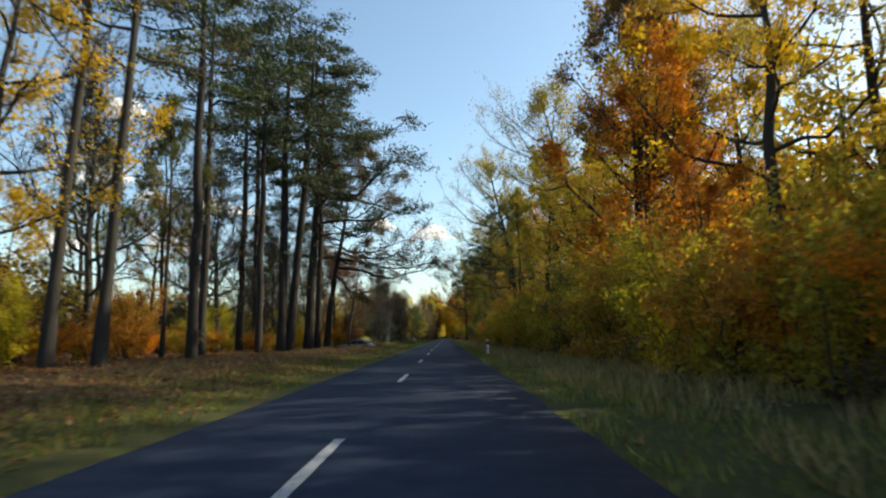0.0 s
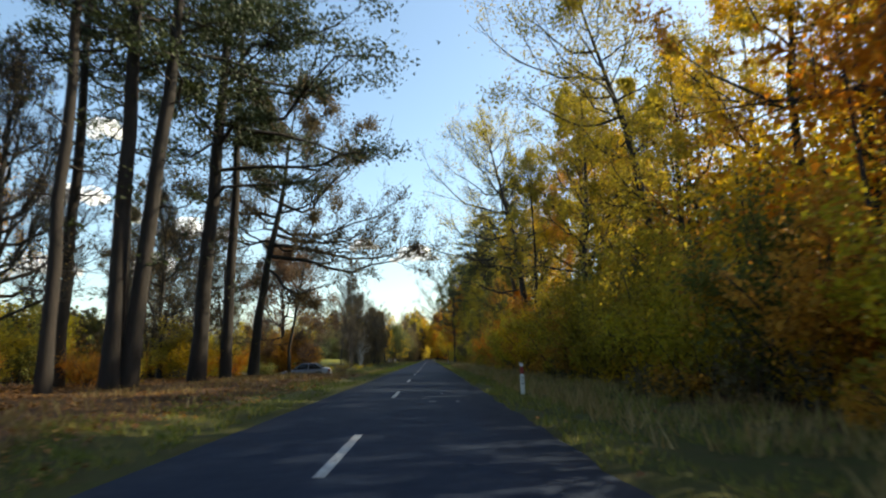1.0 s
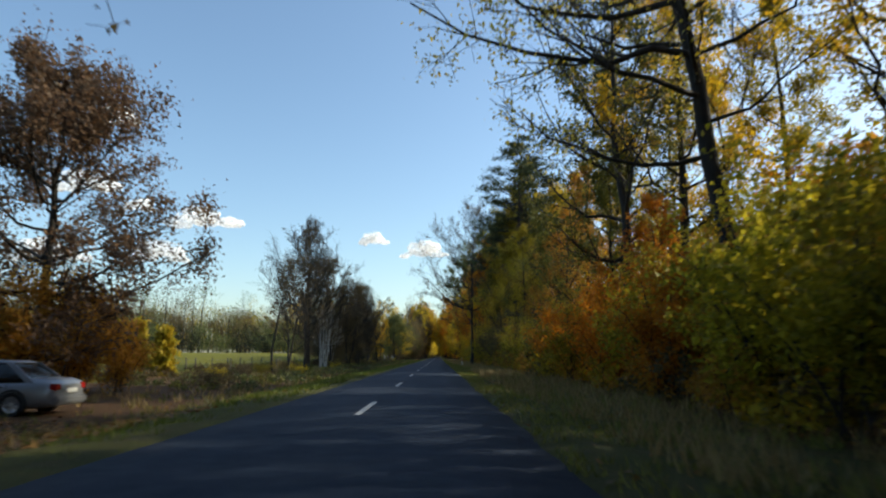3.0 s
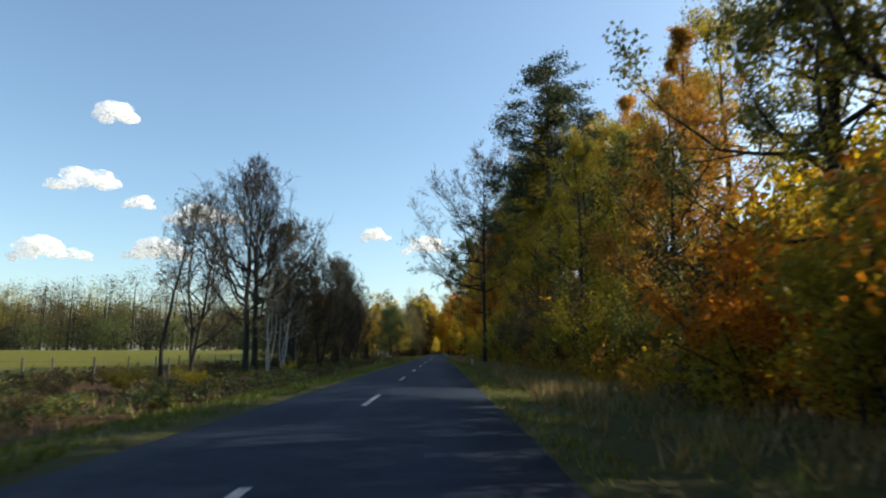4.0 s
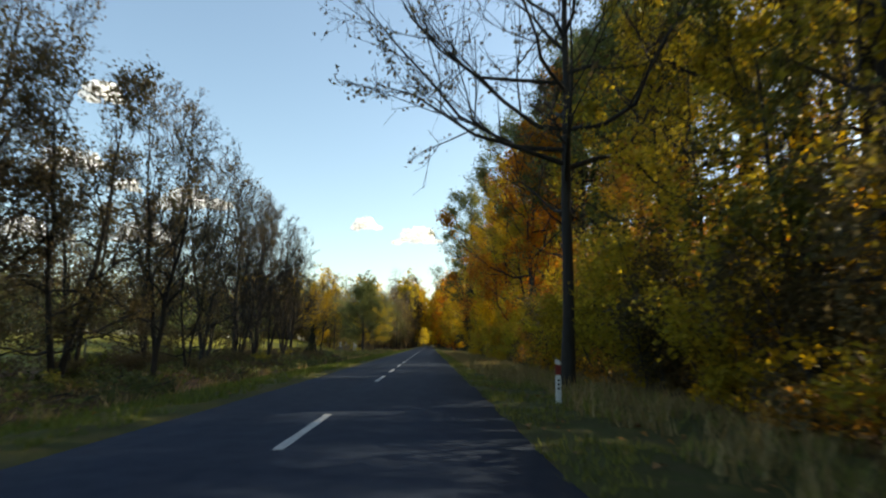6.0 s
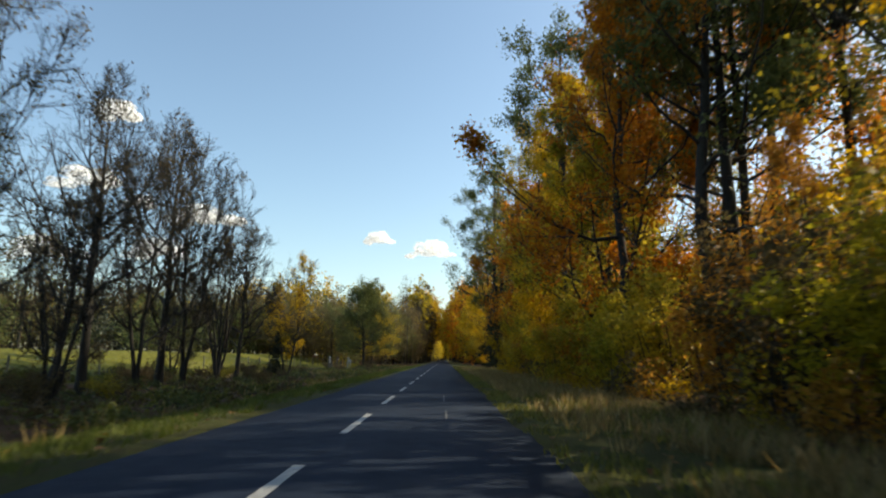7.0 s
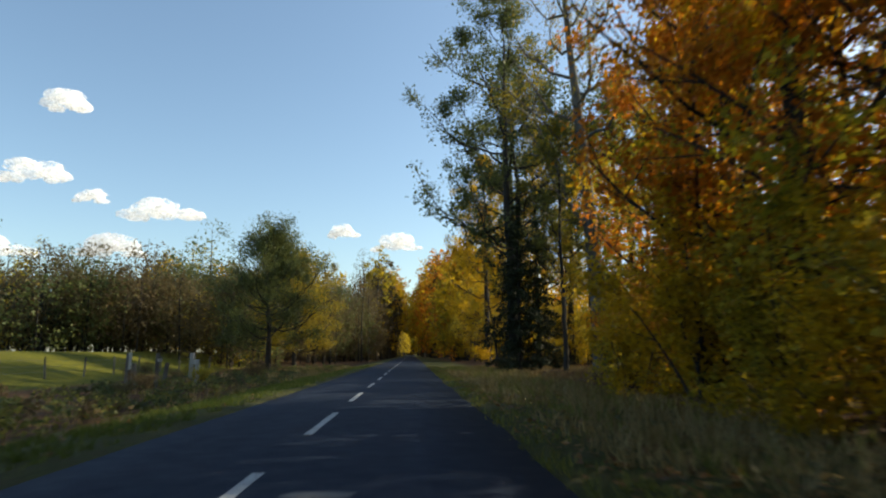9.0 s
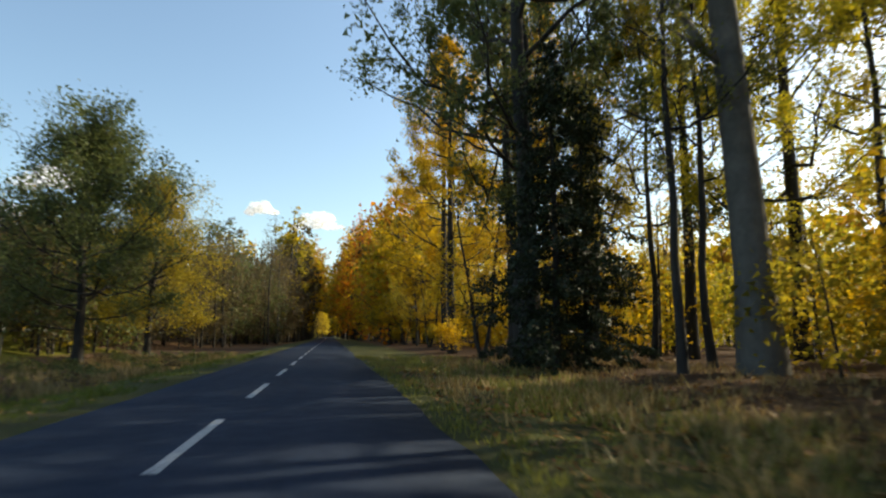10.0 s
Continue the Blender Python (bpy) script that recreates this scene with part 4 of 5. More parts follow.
plant("oak_a", 15.5, 141.0, 0.98, 70, "olive", "dark", "oak_tree", LABEL["olive"], FOREST)
plant("oak_b", 13.9, 131.5, 0.85, 170, "olive", "dark", "oak_tree", LABEL["olive"], FOREST)
plant("beech_a", 16.5, 136.0, 0.95, 20, "brown", "dark", "beech_tree", LABEL["brown"], FOREST)
plant("oak_b", 11.8, 204.5, 0.95, 60, "gold", "dark", "oak_tree", LABEL["gold"], FOREST)
plant("maple_a", 8.4, 206.5, 1.25, 200, "orange", "dark", "maple_tree", LABEL["orange"], FOREST)
for x, y, s, turn, pal in ((9.6, 231.6, 0.95, 10, "green"), (12.8, 235.0, 1.0, 80, "lime"), (15.3, 230.5, 0.95, 150, "lime"), (13.9, 241.0, 1.0, 260, "olive")):
    plant("slim", x, y, s, turn, pal, "dark", "tree", LABEL[pal], FOREST)
plant("oak_b", 11.4, 36.4, 1.1, 10, "brown", "dark", "oak_tree", LABEL["brown"], FOREST)
plant("maple_a", 8.6, 178.0, 1.42, 0, "orange", "dark", "maple_tree", "maple with blazing orange autumn crown", FOREST)


def zone(y):
    for top, pals in ((24, ("olive", "orange")), (34, ("orange", "brown", "orange")), (48, ("olive", "brown", "olive", "green")), (62, ("olive", "olive", "green")), (80, ("gold", "olive", "olive")), (100, ("olive", "olive", "green", "orange")), (124, ("olive", "brown", "green", "dusk", "green")),
                      (150, ("olive", "dusk", "green", "olive")), (172, ("brown", "olive", "dusk", "olive")), (182, ("orange", "olive", "gold")), (204, ("gold", "gold", "lime")), (216, ("orange", "olive", "gold")), (250, ("gold", "lime"))):
        if y < top:
            return pals
    return ("gold", "lime", "olive", "gold")


taken = [(9.4, 194), (10.8, 169), (14.3, 57.5), (9.4, 83.5), (9.9, 62), (12, 145.5), (10.9, 139), (11.3, 231), (7.9, 235.6), (8.8, 229.5), (9, 178)]


def clear(x, y, r):
    return all((x - a) ** 2 + (y - b) ** 2 > r * r for a, b in taken)


# unseen maples beside and behind the start, added to shade the near bank
for x, y, s, turn in ((10.5, -19.0, 1.1, 0), (9.5, -12.0, 1.2, 90), (10.8, -5.0, 1.15, 200), (10.0, 3.0, 1.1, 300)):
    plant("maple_a", x, y, s, turn, "olive", "dark", "maple_tree", LABEL["olive"], FOREST)
# second row of tall trees behind the edge
for key, x, y, s, turn, pal in (("oak_a", 14.5, 11.0, 0.95, 130, "gold"), ("oak_b", 15.4, 47.0, 1.0, 310, "gold"), ("maple_a", 12.6, 52.0, 1.2, 60, "olive"),
                                ("oak_a", 12.6, 70.5, 0.98, 20, "olive"), ("beech_a", 14.0, 77.0, 0.95, 100, "brown"), ("oak_a", 17.5, 86.5, 1.0, 260, "gold"), ("beech_a", 19.0, 97.0, 0.9, 330, "olive"), ("oak_b", 12.0, 103.0, 1.0, 40, "green"),
                                ("oak_a", 17.5, 121.0, 0.95, 80, "olive"), ("oak_b", 19.0, 131.0, 1.05, 220, "gold"), ("beech_a", 19.0, 155.0, 1.05, 10, "gold"), ("beech_a", 12.6, 189.0, 1.0, 60, "gold"), ("oak_a", 13.8, 179.5, 1.05, 200, "brown"), ("maple_a", 10.8, 183.5, 1.25, 90, "orange"), ("maple_a", 9.4, 211.5, 1.2, 170, "orange"), ("maple_a", 9.4, 203.0, 1.2, 260, "orange")):
    plant(key, x, y, s, turn, pal, "dark", "tree", LABEL[pal], FOREST)
# dense wall of trees further on; before it, single tall trees over shrubs
for i in range(27):
    y = 101 + i * 4.2 + rg.uniform(-1.0, 1.0)
    x = rg.uniform(9.4, 10.8) if y < 135 else rg.uniform(8.2, 9.6)
    size = rg.uniform(0.68, 0.82) if 150 < y < 172 else rg.uniform(0.8, 1.0) if y < 135 else rg.uniform(0.95, 1.25)
    pal = rg.choice(zone(y))
    if clear(x, y, 2.0) and y < 210 and not 126.5 < y < 138 and not 102 < y < 110.5 and not 153 < y < 174:
        plant(rg.choice(["maple_a", "maple_a", "maple_b"]), x, y, size, rg.uniform(0, 360), pal, "dark", "tree", LABEL[pal], FOREST)
for i in range(20):
    y = 104 + i * 6.3 + rg.uniform(-1.5, 1.5)
    x = rg.uniform(10.4, 12.8)
    pal = rg.choice(zone(y))
    if clear(x, y, 2.5) and y < 210 and not 101 < y < 112.5:
        plant(rg.choice(["oak_a", "oak_b", "beech_a"]), x, y, rg.uniform(0.98, 1.18) * (0.68 if 110 < y < 142 else 1), rg.uniform(0, 360), pal, "dark", "tree", LABEL[pal], FOREST)
for i in range(11):
    y = -10 + i * 9.5 + rg.uniform(-1.5, 1.5)
    pal = rg.choice(("gold", "olive", "olive", "brown"))
    plant(rg.choice(["oak_a", "oak_b", "beech_a"]), rg.uniform(17, 21), y, rg.uniform(0.9, 1.1), rg.uniform(0, 360), pal, "dark", "tree", LABEL[pal], FOREST)
for i in range(88):
    y = 2 + i * 2.5 + rg.uniform(-0.7, 0.7)
    x = rg.uniform(6.6, 7.8) + (6.5 if 209 < y else 0)
    pal = rg.choice(zone(y) + ("olive", "lime", "brown"))
    if 103.5 < y < 106.5 or 166.6 < y < 169.8:
        continue
    plant(rg.choice(["shrub_a", "shrub_a", "shrub_c"]) if y < 215 else "shrub_b", x, y, rg.uniform(0.8, 1.1), rg.uniform(0, 360), pal, "dark", "shrub", SH_LABEL[pal], "shrubs at the forest edge", "shrub")
for i in range(17):
    y = 4 + i * 5.4 + rg.uniform(-1, 1)
    pal = rg.choice(zone(y) + ("olive",))
    plant("shrub_c", rg.uniform(9.2, 10.8), y, rg.uniform(1.0, 1.35), rg.uniform(0, 360), pal, "dark", "shrub", SH_LABEL[pal], "shrubs at the forest edge", "shrub")
for pal, k in (("olive", 95), ("brown", 96), ("gold", 97), ("dusk", 98)):
    fringe = [(rg.uniform(5.9, 7.4), rg.uniform(0, 212), rg.uniform(0.5, 1.7), rg.uniform(0.6, 1.1)) for _ in range(64)]
    woods("brambles", fringe, pal, "low tangled brambles and saplings at the forest foot", 330, 0.115, 0.0, k)
for pal, k in (("olive", 51), ("gold", 52), ("brown", 53)):
    woods("woodland", sunny(spread_spots(18, 22, 38, -10, 100, 13, 19, 4, 6) + spread_spots(20, 22, 38, 100, 222, 9, 15, 4, 6)), pal, "tall autumn forest deeper in the woods", 850, 0.6, 0.05, k)
for pal, k in (("olive", 21), ("brown", 22), ("gold", 23), ("orange", 24)):
    woods("woodland", sunny(spread_spots(28, 9.5, 18, -10, 222, 4.5, 9.5, 2.2, 3.2)) + (spread_spots(20, 13, 24, 222, 300, 3, 7, 2.2, 3.2) if pal in ("olive", "gold") else []), pal, "undergrowth and saplings inside the forest", 1400, 0.21, 0.0, k)
for pal, k in (("olive", 26), ("green", 27), ("brown", 28)):
    woods("woodland", sunny(spread_spots(8, 12.5, 20, 44, 66, 8.5, 12.5, 2.4, 3.4)), pal, "slender young trees inside the forest", 900, 0.24, 0.25, k)
for pal, k in (("olive", 31), ("brown", 32), ("gold", 33)):
    woods("woodland", sunny(spread_spots(30, 19, 34, -20, 216, 7, 13, 3.5, 5)), pal, "autumn forest trees deeper in the woods", 700, 0.5, 0.02, k)
for pal, k in (("lime", 61), ("olive", 62), ("lime", 63)):
    woods("woodland", spread_spots(22, 19, 48, 214, 300, 4.5, 10, 2.6, 4.0), pal, "golden beech thicket behind the forest edge", 1000, 0.24, 0.0, k)
for pal, k in (("lime", 64), ("gold", 65)):
    woods("woodland", [(16 + (i * 5.3 + k) % 17, 238 + (i * 7.9 + k) % 38, 6 + (i * 3 + k) % 6, 3.0 + 0.3 * (i % 4)) for i in range(12)], pal, "golden beech thicket behind the forest edge", 1300, 0.21, 0.0, k)
for pal, k in (("gold", 41), ("olive", 42), ("orange", 43), ("gold", 44)):
    woods("woodland", spread_spots(10, 7.2, 13, 290, 345, 14, 22, 4.5, 5.5) + far_gap(spread_spots(18, 6.0, 12, 345, 515, 22, 31, 4.5, 6)) + far_gap(spread_spots(10, 14, 30, 280, 500, 12, 20, 5, 6)), pal, "golden autumn forest lining the far road", 950, 0.58, 0.03, k)
for pal, k in (("olive", 81), ("gold", 82), ("brown", 83)):
    woods("woodland", spread_spots(150, 40, 115, -70, 330, 12, 18, 4.5, 6), pal, "autumn forest stretching away behind the verge", 130, 1.5, 0.05, k)
    woods("woodland", spread_spots(45, -130, -50, -50, 72, 4, 6.5, 3.5, 5), "dusk" if k == 82 else "olive", "low young wood behind the pine bank", 130, 1.1, 0.0, k + 10)
# yellow trees put in for the glow of a sunlit gap
for x, y, s in ((-3.6, 500, 0.75), (-1.9, 503, 0.65), (-5.6, 505, 0.9), (-3.0, 509, 0.8)):
    plant("maple_a", x, y, s, 0, "lemon", "dark", "maple_tree", LABEL["lemon"], "")


# ---- grass and fallen leaves ----
def blades(name, n, area, h0, h1, pal, label, seed, width=0.012):
    """Grass: bent blades in tufts, in one mesh."""
    rng = np.random.default_rng(seed)
    x0, x1, y0, y1 = area
    tx, ty = rng.uniform(x0, x1, n // 6), rng.uniform(y0, y1, n // 6)
    keep = np.array([noise.noise(Vector((a * 0.5, b * 0.5, seed))) > -0.15 for a, b in zip(tx, ty)])
    tx, ty = tx[keep], ty[keep]
    x = np.repeat(tx, 6) + rng.normal(size=len(tx) * 6) * 0.09
    y = np.repeat(ty, 6) + rng.normal(size=len(ty) * 6) * 0.09
    x = np.clip(x, x0, x1)
    z = np.array([ground_z(a, b) for a, b in zip(x, y)]) - 0.02
    h = rng.uniform(h0, h1, len(x))
    az = rng.uniform(0, 6.28, len(x))
    side = np.stack([np.cos(az), np.sin(az), 0 * az], -1) * (width * (1 + h))[:, None]
    lean = rng.normal(size=(len(x), 3)) * (h * 0.35)[:, None]
    lean[:, 2] = h
    B = np.stack([x, y, z], -1)
    V = np.stack([B - side * 1.2, B + side * 1.2, B + lean], 1)
    me = mesh_np(name, V.reshape(-1, 3), np.arange(len(x) * 3).reshape(-1, 3))
    me.materials.append(PAL[pal])
    return tagged(new(name, me), label, "grass", kind="stuff")


blades("verge_grass", 64000, (1.5, 3.8, 0, 250), 0.05, 0.16, "grass", "short dark green grass on the verge", 61)
blades("verge_grass", 36000, (3.2, 6.6, 0, 250), 0.10, 0.32, "grass", "rough green grass towards the shrubs", 62)
blades("dry_grass", 13000, (3.0, 6.6, 100, 206), 0.22, 0.55, "straw", "tall dry straw-coloured grass on the verge", 63)
blades("dry_grass", 16000, (2.6, 6.8, 0, 110), 0.2, 0.5, "straw", "tall dry straw-coloured grass on the verge", 64)
blades("dry_grass", 15000, (2.3, 6.6, 150, 232), 0.12, 0.38, "straw", "withered tan grass along the verge", 79)
blades("dry_grass", 9000, (4.2, 12.5, 205, 245), 0.12, 0.36, "straw", "brown withered grass under the trees", 69)
blades("verge_grass", 26000, (-6.2, -3.75, 0, 260), 0.05, 0.16, "fresh", "short green grass on the verge", 65)
blades("verge_grass", 14000, (-12, -5.8, 76, 260), 0.08, 0.30, "grass", "rough green grass beside the meadow", 66)
blades("dry_grass", 5000, (-13, -6.0, 84, 262), 0.2, 0.5, "straw", "tufts of tall dry grass beside the road", 67)
blades("dry_grass", 6000, (-14, -6.4, 226, 264), 0.2, 0.5, "straw", "pale dry grass mound beside the road", 78)
blades("dry_grass", 5000, (-10.5, -5.6, 10, 78), 0.12, 0.35, "straw", "tufts of dry grass on the bank", 68)


def leaf_litter(name, n, area, size, seed, label):
    rng = np.random.default_rng(seed)
    x0, x1, y0, y1 = area
    x, y = rng.uniform(x0, x1, n), rng.uniform(y0, y1, n)
    z = np.array([ground_z(a, b) for a, b in zip(x, y)]) + 0.035
    me = mesh_np(name, *leaf_quads(rng, np.stack([x, y, z], -1), size, 1.0, 1.6))
    me.materials.append(PAL["litter"])
    return tagged(new(name, me), label, "leaves", kind="stuff")


blades("verge_grass", 30000, (-6.6, -3.75, 84, 232), 0.06, 0.2, "fresh", "fresh green grass along the road edge", 76)
leaf_litter("fallen_leaves", 3500, (-12, -5, 56, 80), 0.11, 77, "orange leaves heaped on the bank")
leaf_litter("fallen_leaves", 6000, (-9, -3.9, 3, 30), 0.08, 75, "small brown leaves on the near bank")
blades("verge_grass", 6000, (-7.0, -3.75, 2, 40), 0.05, 0.18, "grass", "short tufted grass on the near bank", 70)
leaf_litter("fallen_leaves", 24000, (-20, -4.8, 5, 80), 0.11, 71, "brown and orange leaves fallen on the bank")
leaf_litter("fallen_leaves", 7000, (1.6, 12, 5, 250), 0.10, 72, "brown leaves scattered over the verge")
leaf_litter("fallen_leaves", 9000, (1.9, 8.5, 196, 240), 0.10, 80, "tan and yellow leaves strewn over the verge")
leaf_litter("fallen_leaves", 5000, (3.0, 16, 195, 250), 0.11, 74, "yellow and brown leaves under the beech")
leaf_litter("fallen_leaves", 3000, (-12, -3.8, 80, 260), 0.10, 73, "scattered leaves on the grass verge")


# ---- road details ----
def patch(x, y, wx, wy, mat, label_name, seed):
    """A thin irregular repair patch lying on the asphalt."""
    rng = np.random.default_rng(seed)
    bm = bmesh.new()
    n = 18
    ring = []
    for i in range(n):
        a = i * 2 * math.pi / n
        r = rng.uniform(0.8, 1.1)
        ring.append(bm.verts.new((x + wx * 0.5 * r * math.copysign(abs(math.cos(a)) ** 0.6, math.cos(a)), y + wy * 0.5 * r * math.copysign(abs(math.sin(a)) ** 0.6, math.sin(a)), 0.003)))
    bm.faces.new(ring)
    return part(label_name, bm, mat, road)


PALE = plain("pale_repair", (0.085, 0.088, 0.095), 0.8, 0.0, 0.35, 9.0)
patch(-0.02, 115.6, 0.50, 0.30, PALE, "repair_patch", 1)
for i, (x, y, a, b, m) in enumerate(((0.2, 41.0, 1.3, 0.35, PALE), (-0.35, 40.2, 0.3, 0.16, PALE), (0.1, 42.6, 0.1, 0.9, PALE), (0.45, 38.8, 0.1, 0.7, PALE), (-0.2, 39.0, 0.2, 0.5, PALE),
                                     (0.9, 12.4, 0.35, 0.18, PALE), (0.2, 168.5, 0.05, 3.2, PALE), (0.25, 163.0, 0.05, 2.2, PALE), 
                                     (0.3, 186, 0.7, 0.3, PALE), (-0.6, 199, 0.6, 0.25, PALE), (0.3, 207, 1.0, 0.12, PALE))):
    patch(x, y, a, b, m, "repair_patch", i + 10)


# ---- delineator posts ----
WHITE = plain("white_plastic", (0.68, 0.68, 0.66), 0.45, 0.0, 0.12, 12.0)
RED = plain("dull_red_band", (0.22, 0.022, 0.015), 0.5, 0.0, 0.2, 10.0)
BLACK = plain("black_marking", (0.015, 0.015, 0.016), 0.5)


def box(bm, x0, x1, y0, y1, z0, z1):
    v = [bm.verts.new(p) for p in ((x0, y0, z0), (x1, y0, z0), (x1, y1, z0), (x0, y1, z0), (x0, y0, z1), (x1, y0, z1), (x1, y1, z1), (x0, y1, z1))]
    for f in ((3, 2, 1, 0), (4, 5, 6, 7), (0, 1, 5, 4), (1, 2, 6, 5), (2, 3, 7, 6), (3, 0, 4, 7)):
        bm.faces.new([v[i] for i in f])
    return bm


def soft_box(x0, x1, y0, y1, z0, z1, r=0.01, seg=2):
    bm = box(bmesh.new(), x0, x1, y0, y1, z0, z1)
    bmesh.ops.bevel(bm, geom=bm.edges[:], offset=r, segments=seg, affect='EDGES')
    return bm


def delineator(x, y):
    e = new("delineator_post")
    e.location = (x, y, ground_z(x, y))
    e.rotation_euler = (radians(1.5), radians(-1.0), 0)
    tagged(e, "white plastic delineator post with dull red band", "road post", "delineator posts")
    part("post_body", soft_box(-0.06, 0.06, -0.045, 0.045, -0.2, 0.62, 0.02), WHITE, e)
    part("red_band", soft_box(-0.063, 0.063, -0.048, 0.048, 0.62, 0.84, 0.02), RED, e, "dull red reflective band")
    bm = soft_box(-0.06, 0.06, -0.045, 0.045, 0.84, 0.98, 0.02)
    for v in bm.verts:
        if v.co.z > 0.95:
            v.co.z -= 0.06 * (v.co.x + 0.06) / 0.12
    part("post_cap", bm, WHITE, e)
    for k in range(3):
        part("marking", soft_box(-0.025, 0.025, -0.0485, -0.0455, 0.30 + k * 0.09, 0.35 + k * 0.09, 0.001, 1), BLACK, e, "small black marking")
    return e


for x, y in ((2.6, 42.1), (3.15, 142.2)):
    delineator(x, y)


# ---- parked car ----
SILVER = plain("silver_car_paint", (0.25, 0.26, 0.285), 0.32, 0.55, 0.05, 3.0)
GLASS = plain("dark_car_glass", (0.012, 0.014, 0.016), 0.06, 0.0, 0.05)
RUBBER = plain("tyre_rubber", (0.018, 0.018, 0.018), 0.85)
ALLOY = plain("wheel_cover", (0.50, 0.50, 0.51), 0.4, 0.6, 0.08, 20.0)
LAMP_RED = plain("tail_light_red", (0.28, 0.012, 0.01), 0.2)
LAMP_CLEAR = plain("headlight_clear", (0.55, 0.56, 0.58), 0.12, 0.2)
TRIM = plain("black_car_trim", (0.02, 0.02, 0.021), 0.6)
PLATE = plain("number_plate", (0.65, 0.65, 0.62), 0.5)


def loft(rings):
    bm = bmesh.new()
    rows = [[bm.verts.new(p) for p in r] for r in rings]
    n = len(rows[0])
    for a, b in zip(rows, rows[1:]):
        for i in range(n):
            bm.faces.new((a[i], a[(i + 1) % n], b[(i + 1) % n], b[i]))
    bm.faces.new(rows[0][::-1])
    bm.faces.new(rows[-1])
    bmesh.ops.recalc_face_normals(bm, faces=bm.faces[:])
    for f in bm.faces:
        f.smooth = True
    return bm


def section(x, hw, z0, z1, tuck=0.06):
    """A rounded body section across the car."""
    h = z1 - z0
    pts = [(-0.72, 0), (-0.95, 0.05), (-1.0, 0.22), (-1.0, 0.55), (-0.97, 0.80), (-0.88, 0.96), (-0.6, 1.0), (0, 1.015)]
    pts = pts + [(-a, b) for a, b in pts[-2::-1]]
    return [(x, a * (hw - tuck * max(0, b - 0.6) * 2), z0 + b * h) for a, b in pts]


def wheel(parent, x, y, side):
    bm = bmesh.new()
    prof = [(0.205, 0.00), (0.26, -0.012), (0.30, -0.01), (0.318, 0.02), (0.32, 0.10), (0.318, 0.17), (0.29, 0.195), (0.205, 0.19)]
    rows = [[bm.verts.new((x + r * math.cos(a), y + side * d, 0.32 + r * math.sin(a))) for a in [k * math.pi / 14 for k in range(28)]] for r, d in prof]
    for a, b in zip(rows, rows[1:] + rows[:1]):
        for i in range(28):
            bm.faces.new((a[i], a[(i + 1) % 28], b[(i + 1) % 28], b[i]))
    bmesh.ops.recalc_face_normals(bm, faces=bm.faces[:])
    w = new("wheel")
    w.parent = parent
    part("tyre", bm, RUBBER, w)
    bm = bmesh.new()
    prof = [(0.205, 0.02), (0.195, 0.005), (0.16, 0.018), (0.07, 0.012), (0.05, 0.0)]
    rows = [[bm.verts.new((x + r * math.cos(a), y + side * (d + (0.03 if (k % 4 < 2 and 0.06 < r < 0.18) else 0)), 0.32 + r * math.sin(a))) for k, a in enumerate([k * math.pi / 14 for k in range(28)])] for r, d in prof]
    for a, b in zip(rows, rows[1:]):
        for i in range(28):
            bm.faces.new((a[i], a[(i + 1) % 28], b[(i + 1) % 28], b[i]))
    bm.faces.new(rows[-1])
    bmesh.ops.recalc_face_normals(bm, faces=bm.faces[:])
    part("rim", bm, ALLOY, w, "pale metal wheel cover")


